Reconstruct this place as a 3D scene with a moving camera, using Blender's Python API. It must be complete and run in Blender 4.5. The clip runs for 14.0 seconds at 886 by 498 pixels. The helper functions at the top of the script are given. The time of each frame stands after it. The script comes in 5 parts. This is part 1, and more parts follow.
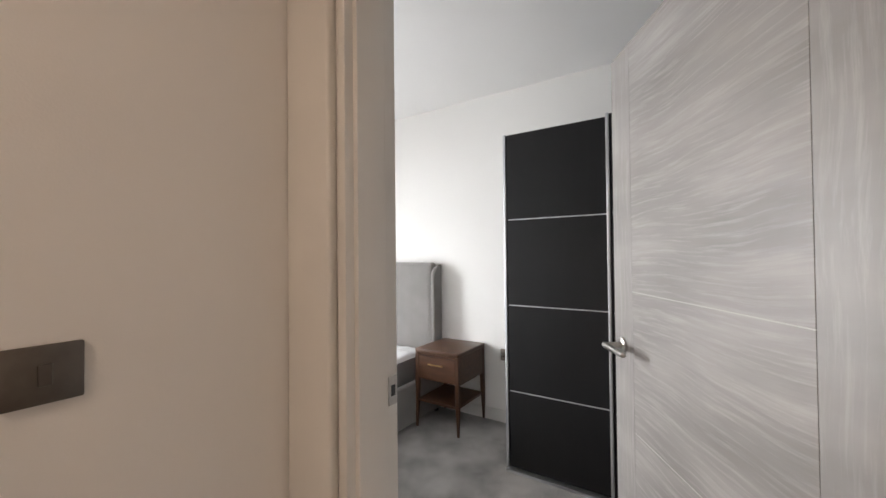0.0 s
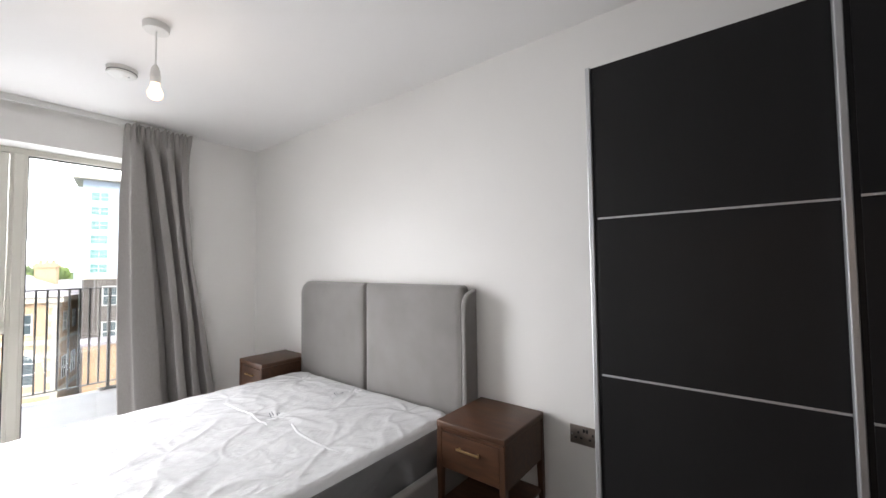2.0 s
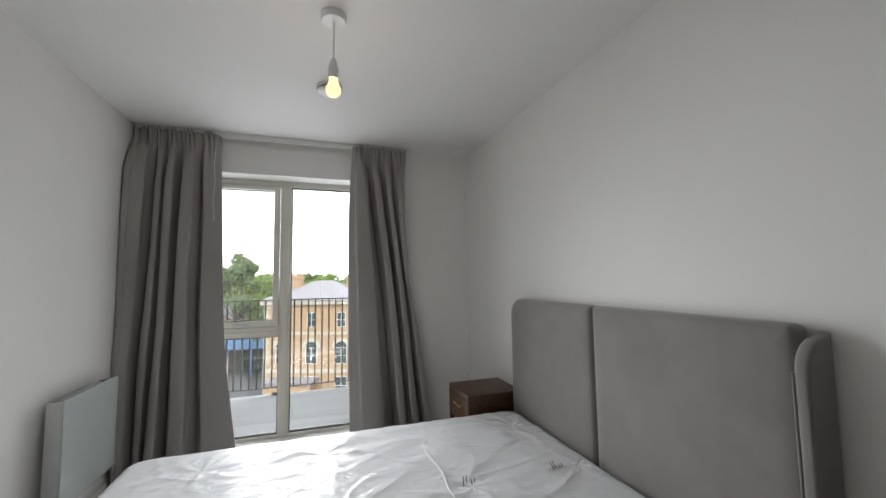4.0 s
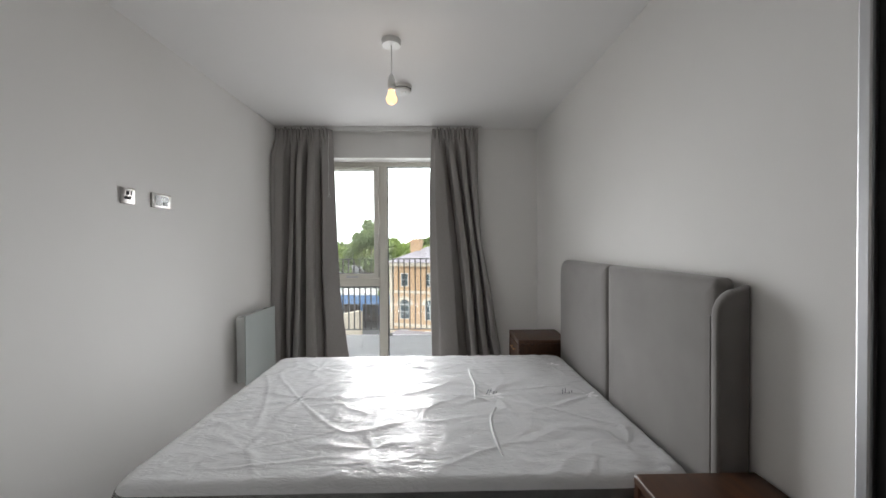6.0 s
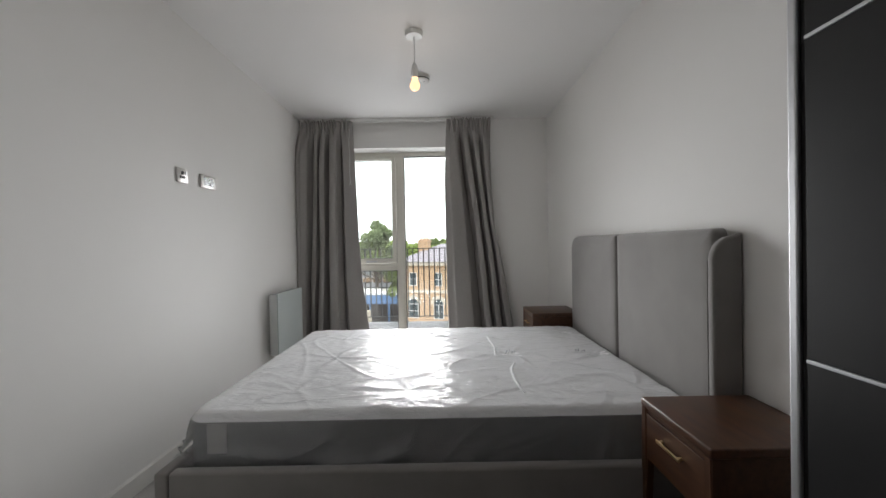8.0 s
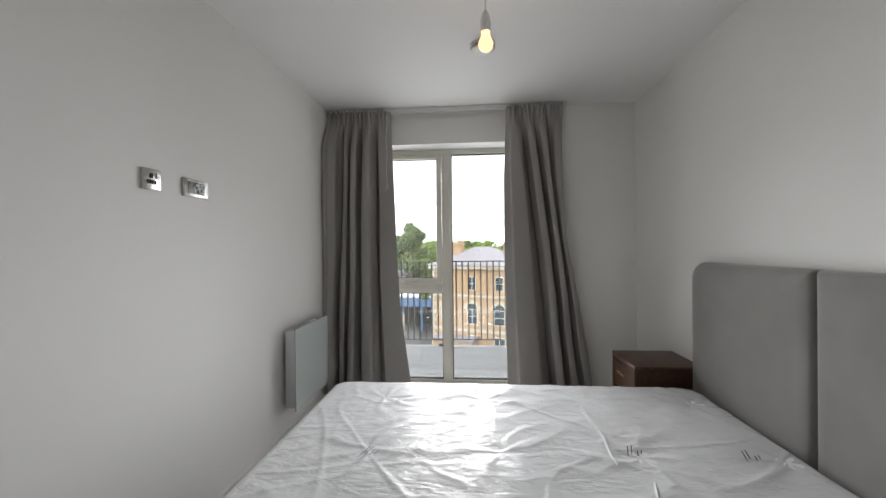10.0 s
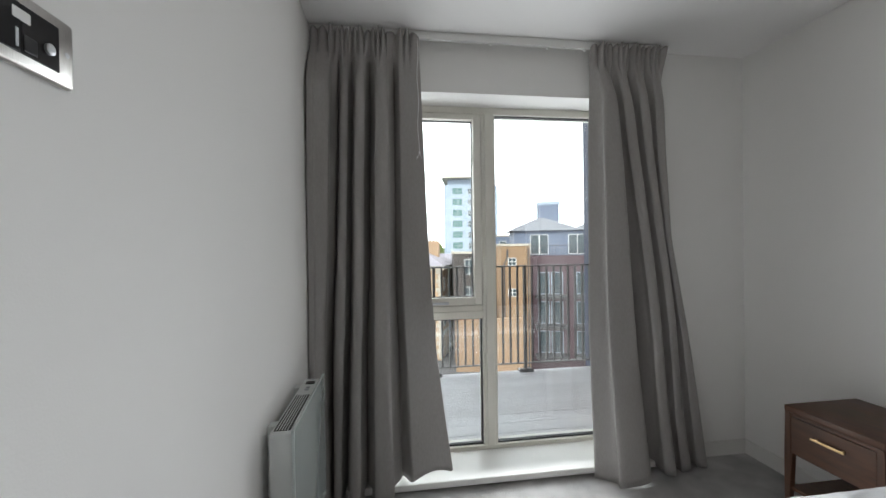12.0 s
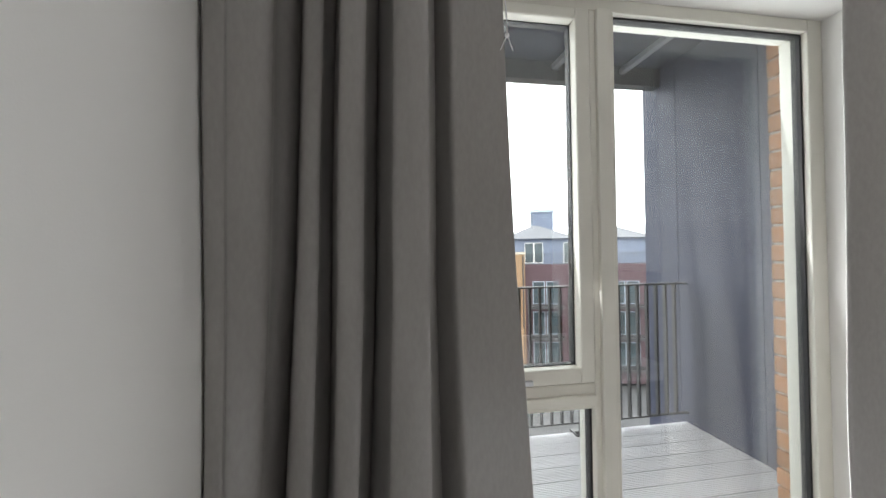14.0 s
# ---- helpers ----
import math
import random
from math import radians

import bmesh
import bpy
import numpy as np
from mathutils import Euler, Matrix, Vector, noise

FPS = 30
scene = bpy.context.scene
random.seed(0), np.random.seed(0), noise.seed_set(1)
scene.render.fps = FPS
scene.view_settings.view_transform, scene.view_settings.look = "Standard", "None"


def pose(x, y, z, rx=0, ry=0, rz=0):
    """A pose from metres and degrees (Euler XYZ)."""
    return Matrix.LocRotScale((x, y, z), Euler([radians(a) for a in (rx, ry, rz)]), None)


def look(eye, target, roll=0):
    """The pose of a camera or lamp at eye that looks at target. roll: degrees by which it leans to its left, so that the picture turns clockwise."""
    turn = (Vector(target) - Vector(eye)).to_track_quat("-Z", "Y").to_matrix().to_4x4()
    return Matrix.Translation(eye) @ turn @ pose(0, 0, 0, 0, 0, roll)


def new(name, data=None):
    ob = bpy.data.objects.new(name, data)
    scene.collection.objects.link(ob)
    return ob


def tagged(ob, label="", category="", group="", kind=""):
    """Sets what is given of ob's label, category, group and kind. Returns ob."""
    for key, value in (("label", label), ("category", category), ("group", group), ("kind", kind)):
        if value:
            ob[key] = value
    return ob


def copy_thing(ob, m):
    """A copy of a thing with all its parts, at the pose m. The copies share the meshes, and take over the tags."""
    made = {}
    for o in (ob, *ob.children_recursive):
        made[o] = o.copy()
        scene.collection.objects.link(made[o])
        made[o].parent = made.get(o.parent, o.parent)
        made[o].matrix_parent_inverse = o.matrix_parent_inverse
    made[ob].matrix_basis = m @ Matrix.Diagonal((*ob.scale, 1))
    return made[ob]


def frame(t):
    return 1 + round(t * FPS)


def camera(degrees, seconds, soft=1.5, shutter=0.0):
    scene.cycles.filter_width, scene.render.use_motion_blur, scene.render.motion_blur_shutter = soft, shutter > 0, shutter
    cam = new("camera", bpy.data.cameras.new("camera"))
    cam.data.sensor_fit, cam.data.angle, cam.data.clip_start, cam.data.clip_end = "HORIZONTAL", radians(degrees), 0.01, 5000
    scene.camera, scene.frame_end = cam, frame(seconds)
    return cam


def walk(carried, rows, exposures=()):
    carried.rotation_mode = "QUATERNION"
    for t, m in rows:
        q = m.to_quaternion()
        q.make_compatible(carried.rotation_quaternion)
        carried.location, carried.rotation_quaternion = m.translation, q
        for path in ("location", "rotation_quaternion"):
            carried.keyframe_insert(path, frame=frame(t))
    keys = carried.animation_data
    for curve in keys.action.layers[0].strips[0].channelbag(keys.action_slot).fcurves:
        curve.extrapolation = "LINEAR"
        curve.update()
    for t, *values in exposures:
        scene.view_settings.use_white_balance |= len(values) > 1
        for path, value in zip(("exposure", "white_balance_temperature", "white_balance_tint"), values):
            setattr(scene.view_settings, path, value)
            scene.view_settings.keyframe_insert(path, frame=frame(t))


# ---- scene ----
cam = camera(98.4, 14.0)
PATH = [
    (0, (-0.047, -0.507, 1.249), (1.626, 0.588, 1.277), -0.6),
    (0.5, (0.202, -0.431, 1.28), (1.932, 0.571, 1.339), -0.6),
    (0.8, (0.315, -0.358, 1.286), (2.044, 0.645, 1.35), -0.5),
    (1, (0.397, -0.295, 1.278), (2.114, 0.73, 1.324), -0.8),
    (1.5, (0.636, -0.114, 1.287), (2.323, 0.957, 1.332), -0.6),
    (2, (0.758, 0.027, 1.303), (2.326, 1.266, 1.386), -0.7),
    (2.5, (0.901, 0.169, 1.313), (2.241, 1.651, 1.416), -0.7),
    (3, (0.993, 0.339, 1.288), (2.038, 2.042, 1.383), -0.9),
    (3.5, (1.086, 0.514, 1.327), (1.946, 2.315, 1.456), -0.7),
    (4, (1.252, 0.563, 1.326), (1.882, 2.455, 1.48), -0.8),
    (6.3, (1.561, -0.095, 1.294), (1.589, 1.904, 1.262), -0.3),
    (6.5, (1.527, -0.152, 1.235), (1.609, 1.846, 1.235), -0.5),
    (7, (1.497, -0.236, 1.157), (1.662, 1.757, 1.148), -0.6),
    (7.2, (1.488, -0.255, 1.127), (1.637, 1.739, 1.097), -0.7),
    (9.5, (1.392, 0.293, 1.236), (1.17, 2.281, 1.236), -0.9),
    (10, (1.26, 0.579, 1.282), (1.094, 2.572, 1.273), -0.6),
    (10.5, (1.067, 0.923, 1.296), (0.991, 2.919, 1.379), -0.5),
    (11, (0.767, 1.191, 1.298), (0.723, 3.189, 1.389), -0.5),
    (11.5, (0.546, 1.432, 1.289), (0.669, 3.428, 1.322), -0.6),
    (12, (0.402, 1.743, 1.317), (0.672, 3.724, 1.302), -0.8),
    (12.5, (0.317, 2.028, 1.331), (0.646, 4.001, 1.318), -0.8),
    (13, (0.292, 2.332, 1.35), (0.661, 4.298, 1.369), -0.7),
    (13.5, (0.285, 2.678, 1.366), (0.578, 4.656, 1.425), -0.7),
    (14, (0.299, 2.946, 1.357), (0.624, 4.919, 1.384), -0.8),
]
walk(cam, [(t, look(eye, target, roll)) for t, eye, target, roll in PATH],
     exposures=[(0.0, 1.75, 6500, 11), (0.8, 1.7, 6500, 12), (1.5, 1.65, 6500, 12), (2.0, 1.28, 6500, 13), (3.0, 0.58, 6450, 10), (4.0, 0.25, 6450, 10), (6.5, 0.28, 6550, 11),
                (9.5, 0.2, 6550, 11), (12.0, 0.32, 6350, 9), (13.0, 0.38, 6500, 10), (13.5, 0.48, 6600, 10), (14.0, 0.55, 6550, 10)])

# ---- light ----
SUN_EL, SUN_AZ = 42.0, 205.0          # height, and bearing clockwise from north (+y)
world = bpy.data.worlds.new("world")
scene.world = world
world.use_nodes = True
wn = world.node_tree
sky = wn.nodes.new("ShaderNodeTexSky")
sky.sky_type, sky.sun_disc = "NISHITA", False
sky.sun_elevation, sky.sun_rotation = radians(SUN_EL), radians(SUN_AZ)
sky.air_density, sky.dust_density, sky.ozone_density = 1.0, 3.0, 1.0
cl_co = wn.nodes.new("ShaderNodeTexCoord")
cl_map = wn.nodes.new("ShaderNodeMapping")
cl_map.inputs["Scale"].default_value = (1.0, 1.0, 3.5)
cl_noise = wn.nodes.new("ShaderNodeTexNoise")
cl_noise.inputs["Scale"].default_value, cl_noise.inputs["Detail"].default_value = 2.2, 8.0
cl_ramp = wn.nodes.new("ShaderNodeValToRGB")
cl_ramp.color_ramp.elements[0].position, cl_ramp.color_ramp.elements[1].position = 0.18, 0.36
cl_mix = wn.nodes.new("ShaderNodeMixRGB")
cl_mix.inputs["Color2"].default_value = (24.0, 24.2, 24.8, 1)
wn.links.new(cl_co.outputs["Generated"], cl_map.inputs["Vector"])
wn.links.new(cl_map.outputs["Vector"], cl_noise.inputs["Vector"])
wn.links.new(cl_noise.outputs["Fac"], cl_ramp.inputs["Fac"])
wn.links.new(cl_ramp.outputs["Color"], cl_mix.inputs["Fac"])
wn.links.new(sky.outputs["Color"], cl_mix.inputs["Color1"])
gr_map, gr_noise, gr_ramp, gr_mix = (wn.nodes.new(k) for k in ("ShaderNodeMapping", "ShaderNodeTexNoise", "ShaderNodeValToRGB", "ShaderNodeMixRGB"))
gr_map.inputs["Scale"].default_value = (1.0, 1.0, 6.0)
gr_noise.inputs["Scale"].default_value, gr_noise.inputs["Detail"].default_value = 4.0, 6.0
gr_ramp.color_ramp.elements[0].position, gr_ramp.color_ramp.elements[1].position = 0.50, 0.74
gr_mix.inputs["Color2"].default_value = (4.9, 5.0, 5.2, 1)
wn.links.new(cl_co.outputs["Generated"], gr_map.inputs["Vector"])
wn.links.new(gr_map.outputs["Vector"], gr_noise.inputs["Vector"])
wn.links.new(gr_noise.outputs["Fac"], gr_ramp.inputs["Fac"])
wn.links.new(gr_ramp.outputs["Color"], gr_mix.inputs["Fac"])
wn.links.new(cl_mix.outputs["Color"], gr_mix.inputs["Color1"])
wn.links.new(gr_mix.outputs["Color"], wn.nodes["Background"].inputs["Color"])
wn.nodes["Background"].inputs["Strength"].default_value = 0.15


def lamp(name, kind, energy, colour, where, size=0.1, size_y=0.0, spread=165):
    data = bpy.data.lights.new(name, kind)
    data.energy, data.color = energy, colour
    if kind == "SUN":
        data.angle = radians(3.0)
    elif kind == "POINT":
        data.shadow_soft_size = size
    else:
        data.size = size
        if size_y:
            data.shape, data.size_y, data.spread = "RECTANGLE", size_y, radians(spread)
    ob = new(name, data)
    ob.matrix_world = where
    return ob


sa, se = radians(SUN_AZ), radians(SUN_EL)
lamp("sun", "SUN", 1.1, (1.0, 0.93, 0.82),
     look((0, 0, 0), (-math.sin(sa) * math.cos(se), -math.cos(sa) * math.cos(se), -math.sin(se))))
lamp("bulb_light", "POINT", 0.5, (1.0, 0.86, 0.68), pose(1.314, 2.193, 2.135), 0.035)
lamp("window_skylight", "AREA", 15.5, (0.97, 0.985, 1.0), look((1.035, 4.045, 1.12), (1.035, 0.0, 1.75)), 1.60, 2.05)
lamp("window_daylight", "AREA", 14.5, (0.97, 0.985, 1.0), look((1.10, 3.81, 1.0), (1.42, 0.0, 0.15)), 0.76, 1.62, 96)
lamp("hall_light", "AREA", 3.7, (1.0, 0.74, 0.555), pose(-1.1, -0.3, 2.435), 0.3)


# ---- materials ----
def mat(name, colour, rough=0.5, metal=0.0, colour2=None, scale=8.0, stretch=(1, 1, 1), bump=0.0, bump_scale=60.0, coat=0.0,
        sheen=0.0, vary=0.0, detail=6.0, spec=0.5, bump_dist=0.002):
    m = bpy.data.materials.new(name)
    m.use_nodes = True
    nt = m.node_tree
    b = nt.nodes["Principled BSDF"]
    b.inputs["Roughness"].default_value, b.inputs["Metallic"].default_value = rough, metal
    b.inputs["Coat Weight"].default_value, b.inputs["Sheen Weight"].default_value = coat, sheen
    b.inputs["Specular IOR Level"].default_value = spec
    co = nt.nodes.new("ShaderNodeTexCoord")
    mp = nt.nodes.new("ShaderNodeMapping")
    mp.inputs["Scale"].default_value = stretch
    nt.links.new(co.outputs["Object"], mp.inputs["Vector"])
    no = nt.nodes.new("ShaderNodeTexNoise")
    no.inputs["Scale"].default_value, no.inputs["Detail"].default_value = scale, detail
    nt.links.new(mp.outputs["Vector"], no.inputs["Vector"])
    rp = nt.nodes.new("ShaderNodeValToRGB")
    rp.color_ramp.elements[0].position, rp.color_ramp.elements[1].position = 0.32, 0.68
    c2 = colour2 or tuple(c * 0.93 for c in colour)
    rp.color_ramp.elements[0].color, rp.color_ramp.elements[1].color = (*c2, 1), (*colour, 1)
    nt.links.new(no.outputs["Fac"], rp.inputs["Fac"])
    out = rp.outputs["Color"]
    if vary:
        oi = nt.nodes.new("ShaderNodeObjectInfo")
        hs = nt.nodes.new("ShaderNodeHueSaturation")
        mr = nt.nodes.new("ShaderNodeMapRange")
        mr.inputs["To Min"].default_value, mr.inputs["To Max"].default_value = 1 - vary, 1 + vary
        nt.links.new(oi.outputs["Random"], mr.inputs["Value"])
        nt.links.new(mr.outputs["Result"], hs.inputs["Value"])
        nt.links.new(out, hs.inputs["Color"])
        out = hs.outputs["Color"]
    nt.links.new(out, b.inputs["Base Color"])
    rr = nt.nodes.new("ShaderNodeMapRange")
    rr.inputs["To Min"].default_value, rr.inputs["To Max"].default_value = max(0.02, rough - 0.06), min(1, rough + 0.06)
    nt.links.new(no.outputs["Fac"], rr.inputs["Value"])
    nt.links.new(rr.outputs["Result"], b.inputs["Roughness"])
    if bump:
        n2 = nt.nodes.new("ShaderNodeTexNoise")
        n2.inputs["Scale"].default_value, n2.inputs["Detail"].default_value = bump_scale, 4.0
        nt.links.new(mp.outputs["Vector"], n2.inputs["Vector"])
        bp = nt.nodes.new("ShaderNodeBump")
        bp.inputs["Strength"].default_value, bp.inputs["Distance"].default_value = bump, bump_dist
        nt.links.new(n2.outputs["Fac"], bp.inputs["Height"])
        nt.links.new(bp.outputs["Normal"], b.inputs["Normal"])
    return m


def glass_mat(name, tint=(1, 1, 1), rough=0.0):
    m = bpy.data.materials.new(name)
    m.use_nodes = True
    nt = m.node_tree
    nt.nodes.remove(nt.nodes["Principled BSDF"])
    tr, gl = nt.nodes.new("ShaderNodeBsdfTransparent"), nt.nodes.new("ShaderNodeBsdfGlossy")
    tr.inputs["Color"].default_value, gl.inputs["Roughness"].default_value = (*tint, 1), rough
    lw, mx = nt.nodes.new("ShaderNodeLayerWeight"), nt.nodes.new("ShaderNodeMixShader")
    lw.inputs["Blend"].default_value = 0.5
    pw, sc = nt.nodes.new("ShaderNodeMath"), nt.nodes.new("ShaderNodeMath")
    pw.operation, sc.operation = "POWER", "MULTIPLY_ADD"
    pw.inputs[1].default_value, sc.inputs[1].default_value, sc.inputs[2].default_value = 4.0, 0.9, 0.05
    nt.links.new(lw.outputs["Facing"], pw.inputs[0])
    nt.links.new(pw.outputs[0], sc.inputs[0])
    nt.links.new(sc.outputs[0], mx.inputs["Fac"])
    nt.links.new(tr.outputs["BSDF"], mx.inputs[1])
    nt.links.new(gl.outputs["BSDF"], mx.inputs[2])
    nt.links.new(mx.outputs["Shader"], nt.nodes["Material Output"].inputs["Surface"])
    return m


def film_mat(name, cast, ior, gloss):
    """Clear polythene: lets the cloth under it show, with a milky cast and a wet gloss on fine crinkles."""
    m = bpy.data.materials.new(name)
    m.use_nodes = True
    nt = m.node_tree
    nt.nodes.remove(nt.nodes["Principled BSDF"])
    milk, gl = nt.nodes.new("ShaderNodeBsdfDiffuse"), nt.nodes.new("ShaderNodeBsdfGlossy")
    milk.inputs["Color"].default_value, gl.inputs["Roughness"].default_value = (0.92, 0.93, 0.945, 1), 0.19
    co = nt.nodes.new("ShaderNodeTexCoord")
    lay = nt.nodes.new("ShaderNodeMapping")
    lay.inputs["Scale"].default_value = (0.55, 1.45, 1.0)
    nt.links.new(co.outputs["Object"], lay.inputs["Vector"])
    heights = []
    for scale, amount, dist in ((6.5, 1.1, 2.2), (19.0, 0.22, 1.6)):
        no = nt.nodes.new("ShaderNodeTexNoise")
        no.inputs["Scale"].default_value, no.inputs["Detail"].default_value = scale, 3.0
        no.inputs["Distortion"].default_value = dist
        nt.links.new(lay.outputs["Vector"], no.inputs["Vector"])
        ml = nt.nodes.new("ShaderNodeMath")
        ml.operation = "MULTIPLY"
        ml.inputs[1].default_value = amount
        nt.links.new(no.outputs["Fac"], ml.inputs[0])
        heights.append(ml)
    ad = nt.nodes.new("ShaderNodeMath")
    nt.links.new(heights[0].outputs[0], ad.inputs[0])
    nt.links.new(heights[1].outputs[0], ad.inputs[1])
    wrp, vor = nt.nodes.new("ShaderNodeVectorMath"), nt.nodes.new("ShaderNodeTexVoronoi")
    wrp.operation = "MULTIPLY_ADD"
    wrp.inputs[1].default_value = (0.22, 0.22, 0.22)
    nt.links.new(no.outputs["Color"], wrp.inputs[0])
    nt.links.new(lay.outputs["Vector"], wrp.inputs[2])
    vor.inputs["Scale"].default_value = 8.0
    nt.links.new(wrp.outputs["Vector"], vor.inputs["Vector"])
    ft = nt.nodes.new("ShaderNodeMath")
    ft.operation = "MULTIPLY_ADD"
    ft.inputs[1].default_value = 0.45
    nt.links.new(vor.outputs["Distance"], ft.inputs[0])
    nt.links.new(ad.outputs[0], ft.inputs[2])
    ad = ft
    bp = nt.nodes.new("ShaderNodeBump")
    bp.inputs["Strength"].default_value, bp.inputs["Distance"].default_value = 0.46, 0.014
    nt.links.new(ad.outputs[0], bp.inputs["Height"])
    tr, mx, top = nt.nodes.new("ShaderNodeBsdfTransparent"), nt.nodes.new("ShaderNodeMixShader"), nt.nodes.new("ShaderNodeMixShader")
    mx.inputs["Fac"].default_value = cast
    nt.links.new(tr.outputs["BSDF"], mx.inputs[1])
    nt.links.new(milk.outputs["BSDF"], mx.inputs[2])
    fr = nt.nodes.new("ShaderNodeFresnel")
    fr.inputs["IOR"].default_value = ior
    for socket in (milk.inputs["Normal"], gl.inputs["Normal"], fr.inputs["Normal"]):
        nt.links.new(bp.outputs["Normal"], socket)
    thin = nt.nodes.new("ShaderNodeMath")
    thin.operation = "MULTIPLY"
    thin.inputs[1].default_value = gloss
    nt.links.new(fr.outputs["Fac"], thin.inputs[0])
    nt.links.new(thin.outputs[0], top.inputs["Fac"])
    nt.links.new(mx.outputs["Shader"], top.inputs[1])
    nt.links.new(gl.outputs["BSDF"], top.inputs[2])
    nt.links.new(top.outputs["Shader"], nt.nodes["Material Output"].inputs["Surface"])
    return m


def glow_mat(name, colour, strength):
    m = mat(name, colour, 0.4)
    b = m.node_tree.nodes["Principled BSDF"]
    b.inputs["Emission Color"].default_value, b.inputs["Emission Strength"].default_value = (*colour, 1), strength
    return m


WALL = mat("wall_paint", (0.85, 0.84, 0.82), 0.75, colour2=(0.825, 0.815, 0.795), scale=1.2, bump=0.12, bump_scale=260)
CEIL = mat("ceiling_paint", (0.86, 0.85, 0.84), 0.8, colour2=(0.84, 0.83, 0.82), scale=1.0, bump=0.1, bump_scale=260)
TRIM = mat("white_eggshell", (0.80, 0.79, 0.76), 0.38, scale=3.0, bump=0.05, bump_scale=90)
CARPET = mat("carpet", (0.54, 0.526, 0.513), 0.95, colour2=(0.25, 0.243, 0.237), scale=5.0, bump=0.9, bump_scale=420, sheen=0.4, bump_dist=0.006)
CREAM = mat("cream_frame_paint", (0.74, 0.72, 0.65), 0.42, scale=4.0, bump=0.04, bump_scale=120)
GASKET = mat("black_rubber", (0.02, 0.02, 0.022), 0.6)
GLASS = glass_mat("window_glass", (0.97, 0.985, 0.98))
FABRIC = mat("grey_velvet", (0.240, 0.226, 0.217), 0.85, colour2=(0.200, 0.188, 0.180), scale=5.0, bump=0.25, bump_scale=700, sheen=0.5)
CURTAIN = mat("curtain_cloth", (0.318, 0.302, 0.288), 0.36, colour2=(0.288, 0.273, 0.26), scale=60.0, stretch=(2, 2, 0.8), bump=0.10, bump_scale=420, spec=0.7)
WALNUT = mat("walnut", (0.108, 0.047, 0.022), 0.4, colour2=(0.055, 0.0235, 0.012), scale=7.0, stretch=(6, 1, 6), bump=0.08, bump_scale=60, detail=9)
WALNUT_V = mat("walnut_upright", (0.108, 0.047, 0.022), 0.4, colour2=(0.055, 0.0235, 0.012), scale=7.0, stretch=(6, 6, 0.8), bump=0.08, bump_scale=60, detail=9)
BRASS = mat("brushed_brass", (0.72, 0.52, 0.27), 0.3, 1.0, scale=60, stretch=(1, 20, 1))
BLACKP = mat("black_panel", (0.0075, 0.0075, 0.0085), 0.5, spec=0.32, colour2=(0.0055, 0.0055, 0.0065), scale=14.0, stretch=(1, 1, 0.15), bump=0.03, bump_scale=300)
ALU = mat("satin_aluminium", (0.60, 0.61, 0.63), 0.46, 1.0, scale=30, stretch=(1, 1, 0.1))
STEEL = mat("brushed_steel", (0.52, 0.50, 0.48), 0.3, 1.0, colour2=(0.44, 0.42, 0.40), scale=80, stretch=(1, 12, 1))
GLOSSP = mat("glossy_black_plastic", (0.012, 0.012, 0.014), 0.12)
DARKP = mat("black_plastic", (0.015, 0.015, 0.016), 0.35)
WHITEP = mat("white_plastic", (0.80, 0.80, 0.78), 0.35, scale=3)
TICK = mat("mattress_ticking", (0.88, 0.88, 0.89), 0.8, colour2=(0.82, 0.82, 0.84), scale=9.0, bump=0.2, bump_scale=300)
FILM = film_mat("polythene_film", 0.70, 1.34, 0.55)
# same film with less milk, so the sides' shade is put into the material
FILM_SIDE = film_mat("polythene_film_shaded", 0.16, 1.5, 1.0)
BORDER = mat("grey_border_cloth", (0.15, 0.154, 0.16), 0.85, colour2=(0.115, 0.118, 0.123), scale=30.0, bump=0.2, bump_scale=400)
TAPE = mat("milky_tape", (0.40, 0.39, 0.385), 0.6, scale=20.0)
WELD = mat("milky_film_seam", (0.70, 0.71, 0.72), 0.6, scale=20.0, spec=0.2)
INK = mat("blue_grey_ink", (0.05, 0.065, 0.09), 0.9, spec=0.0)
HEATGLASS = mat("heater_glass", (0.60, 0.66, 0.65), 0.08, scale=1.0, coat=1.0)
HEATWHITE = mat("heater_white", (0.74, 0.76, 0.75), 0.4)
BULB = glow_mat("bulb_glow", (1.0, 0.57, 0.28), 1.6)
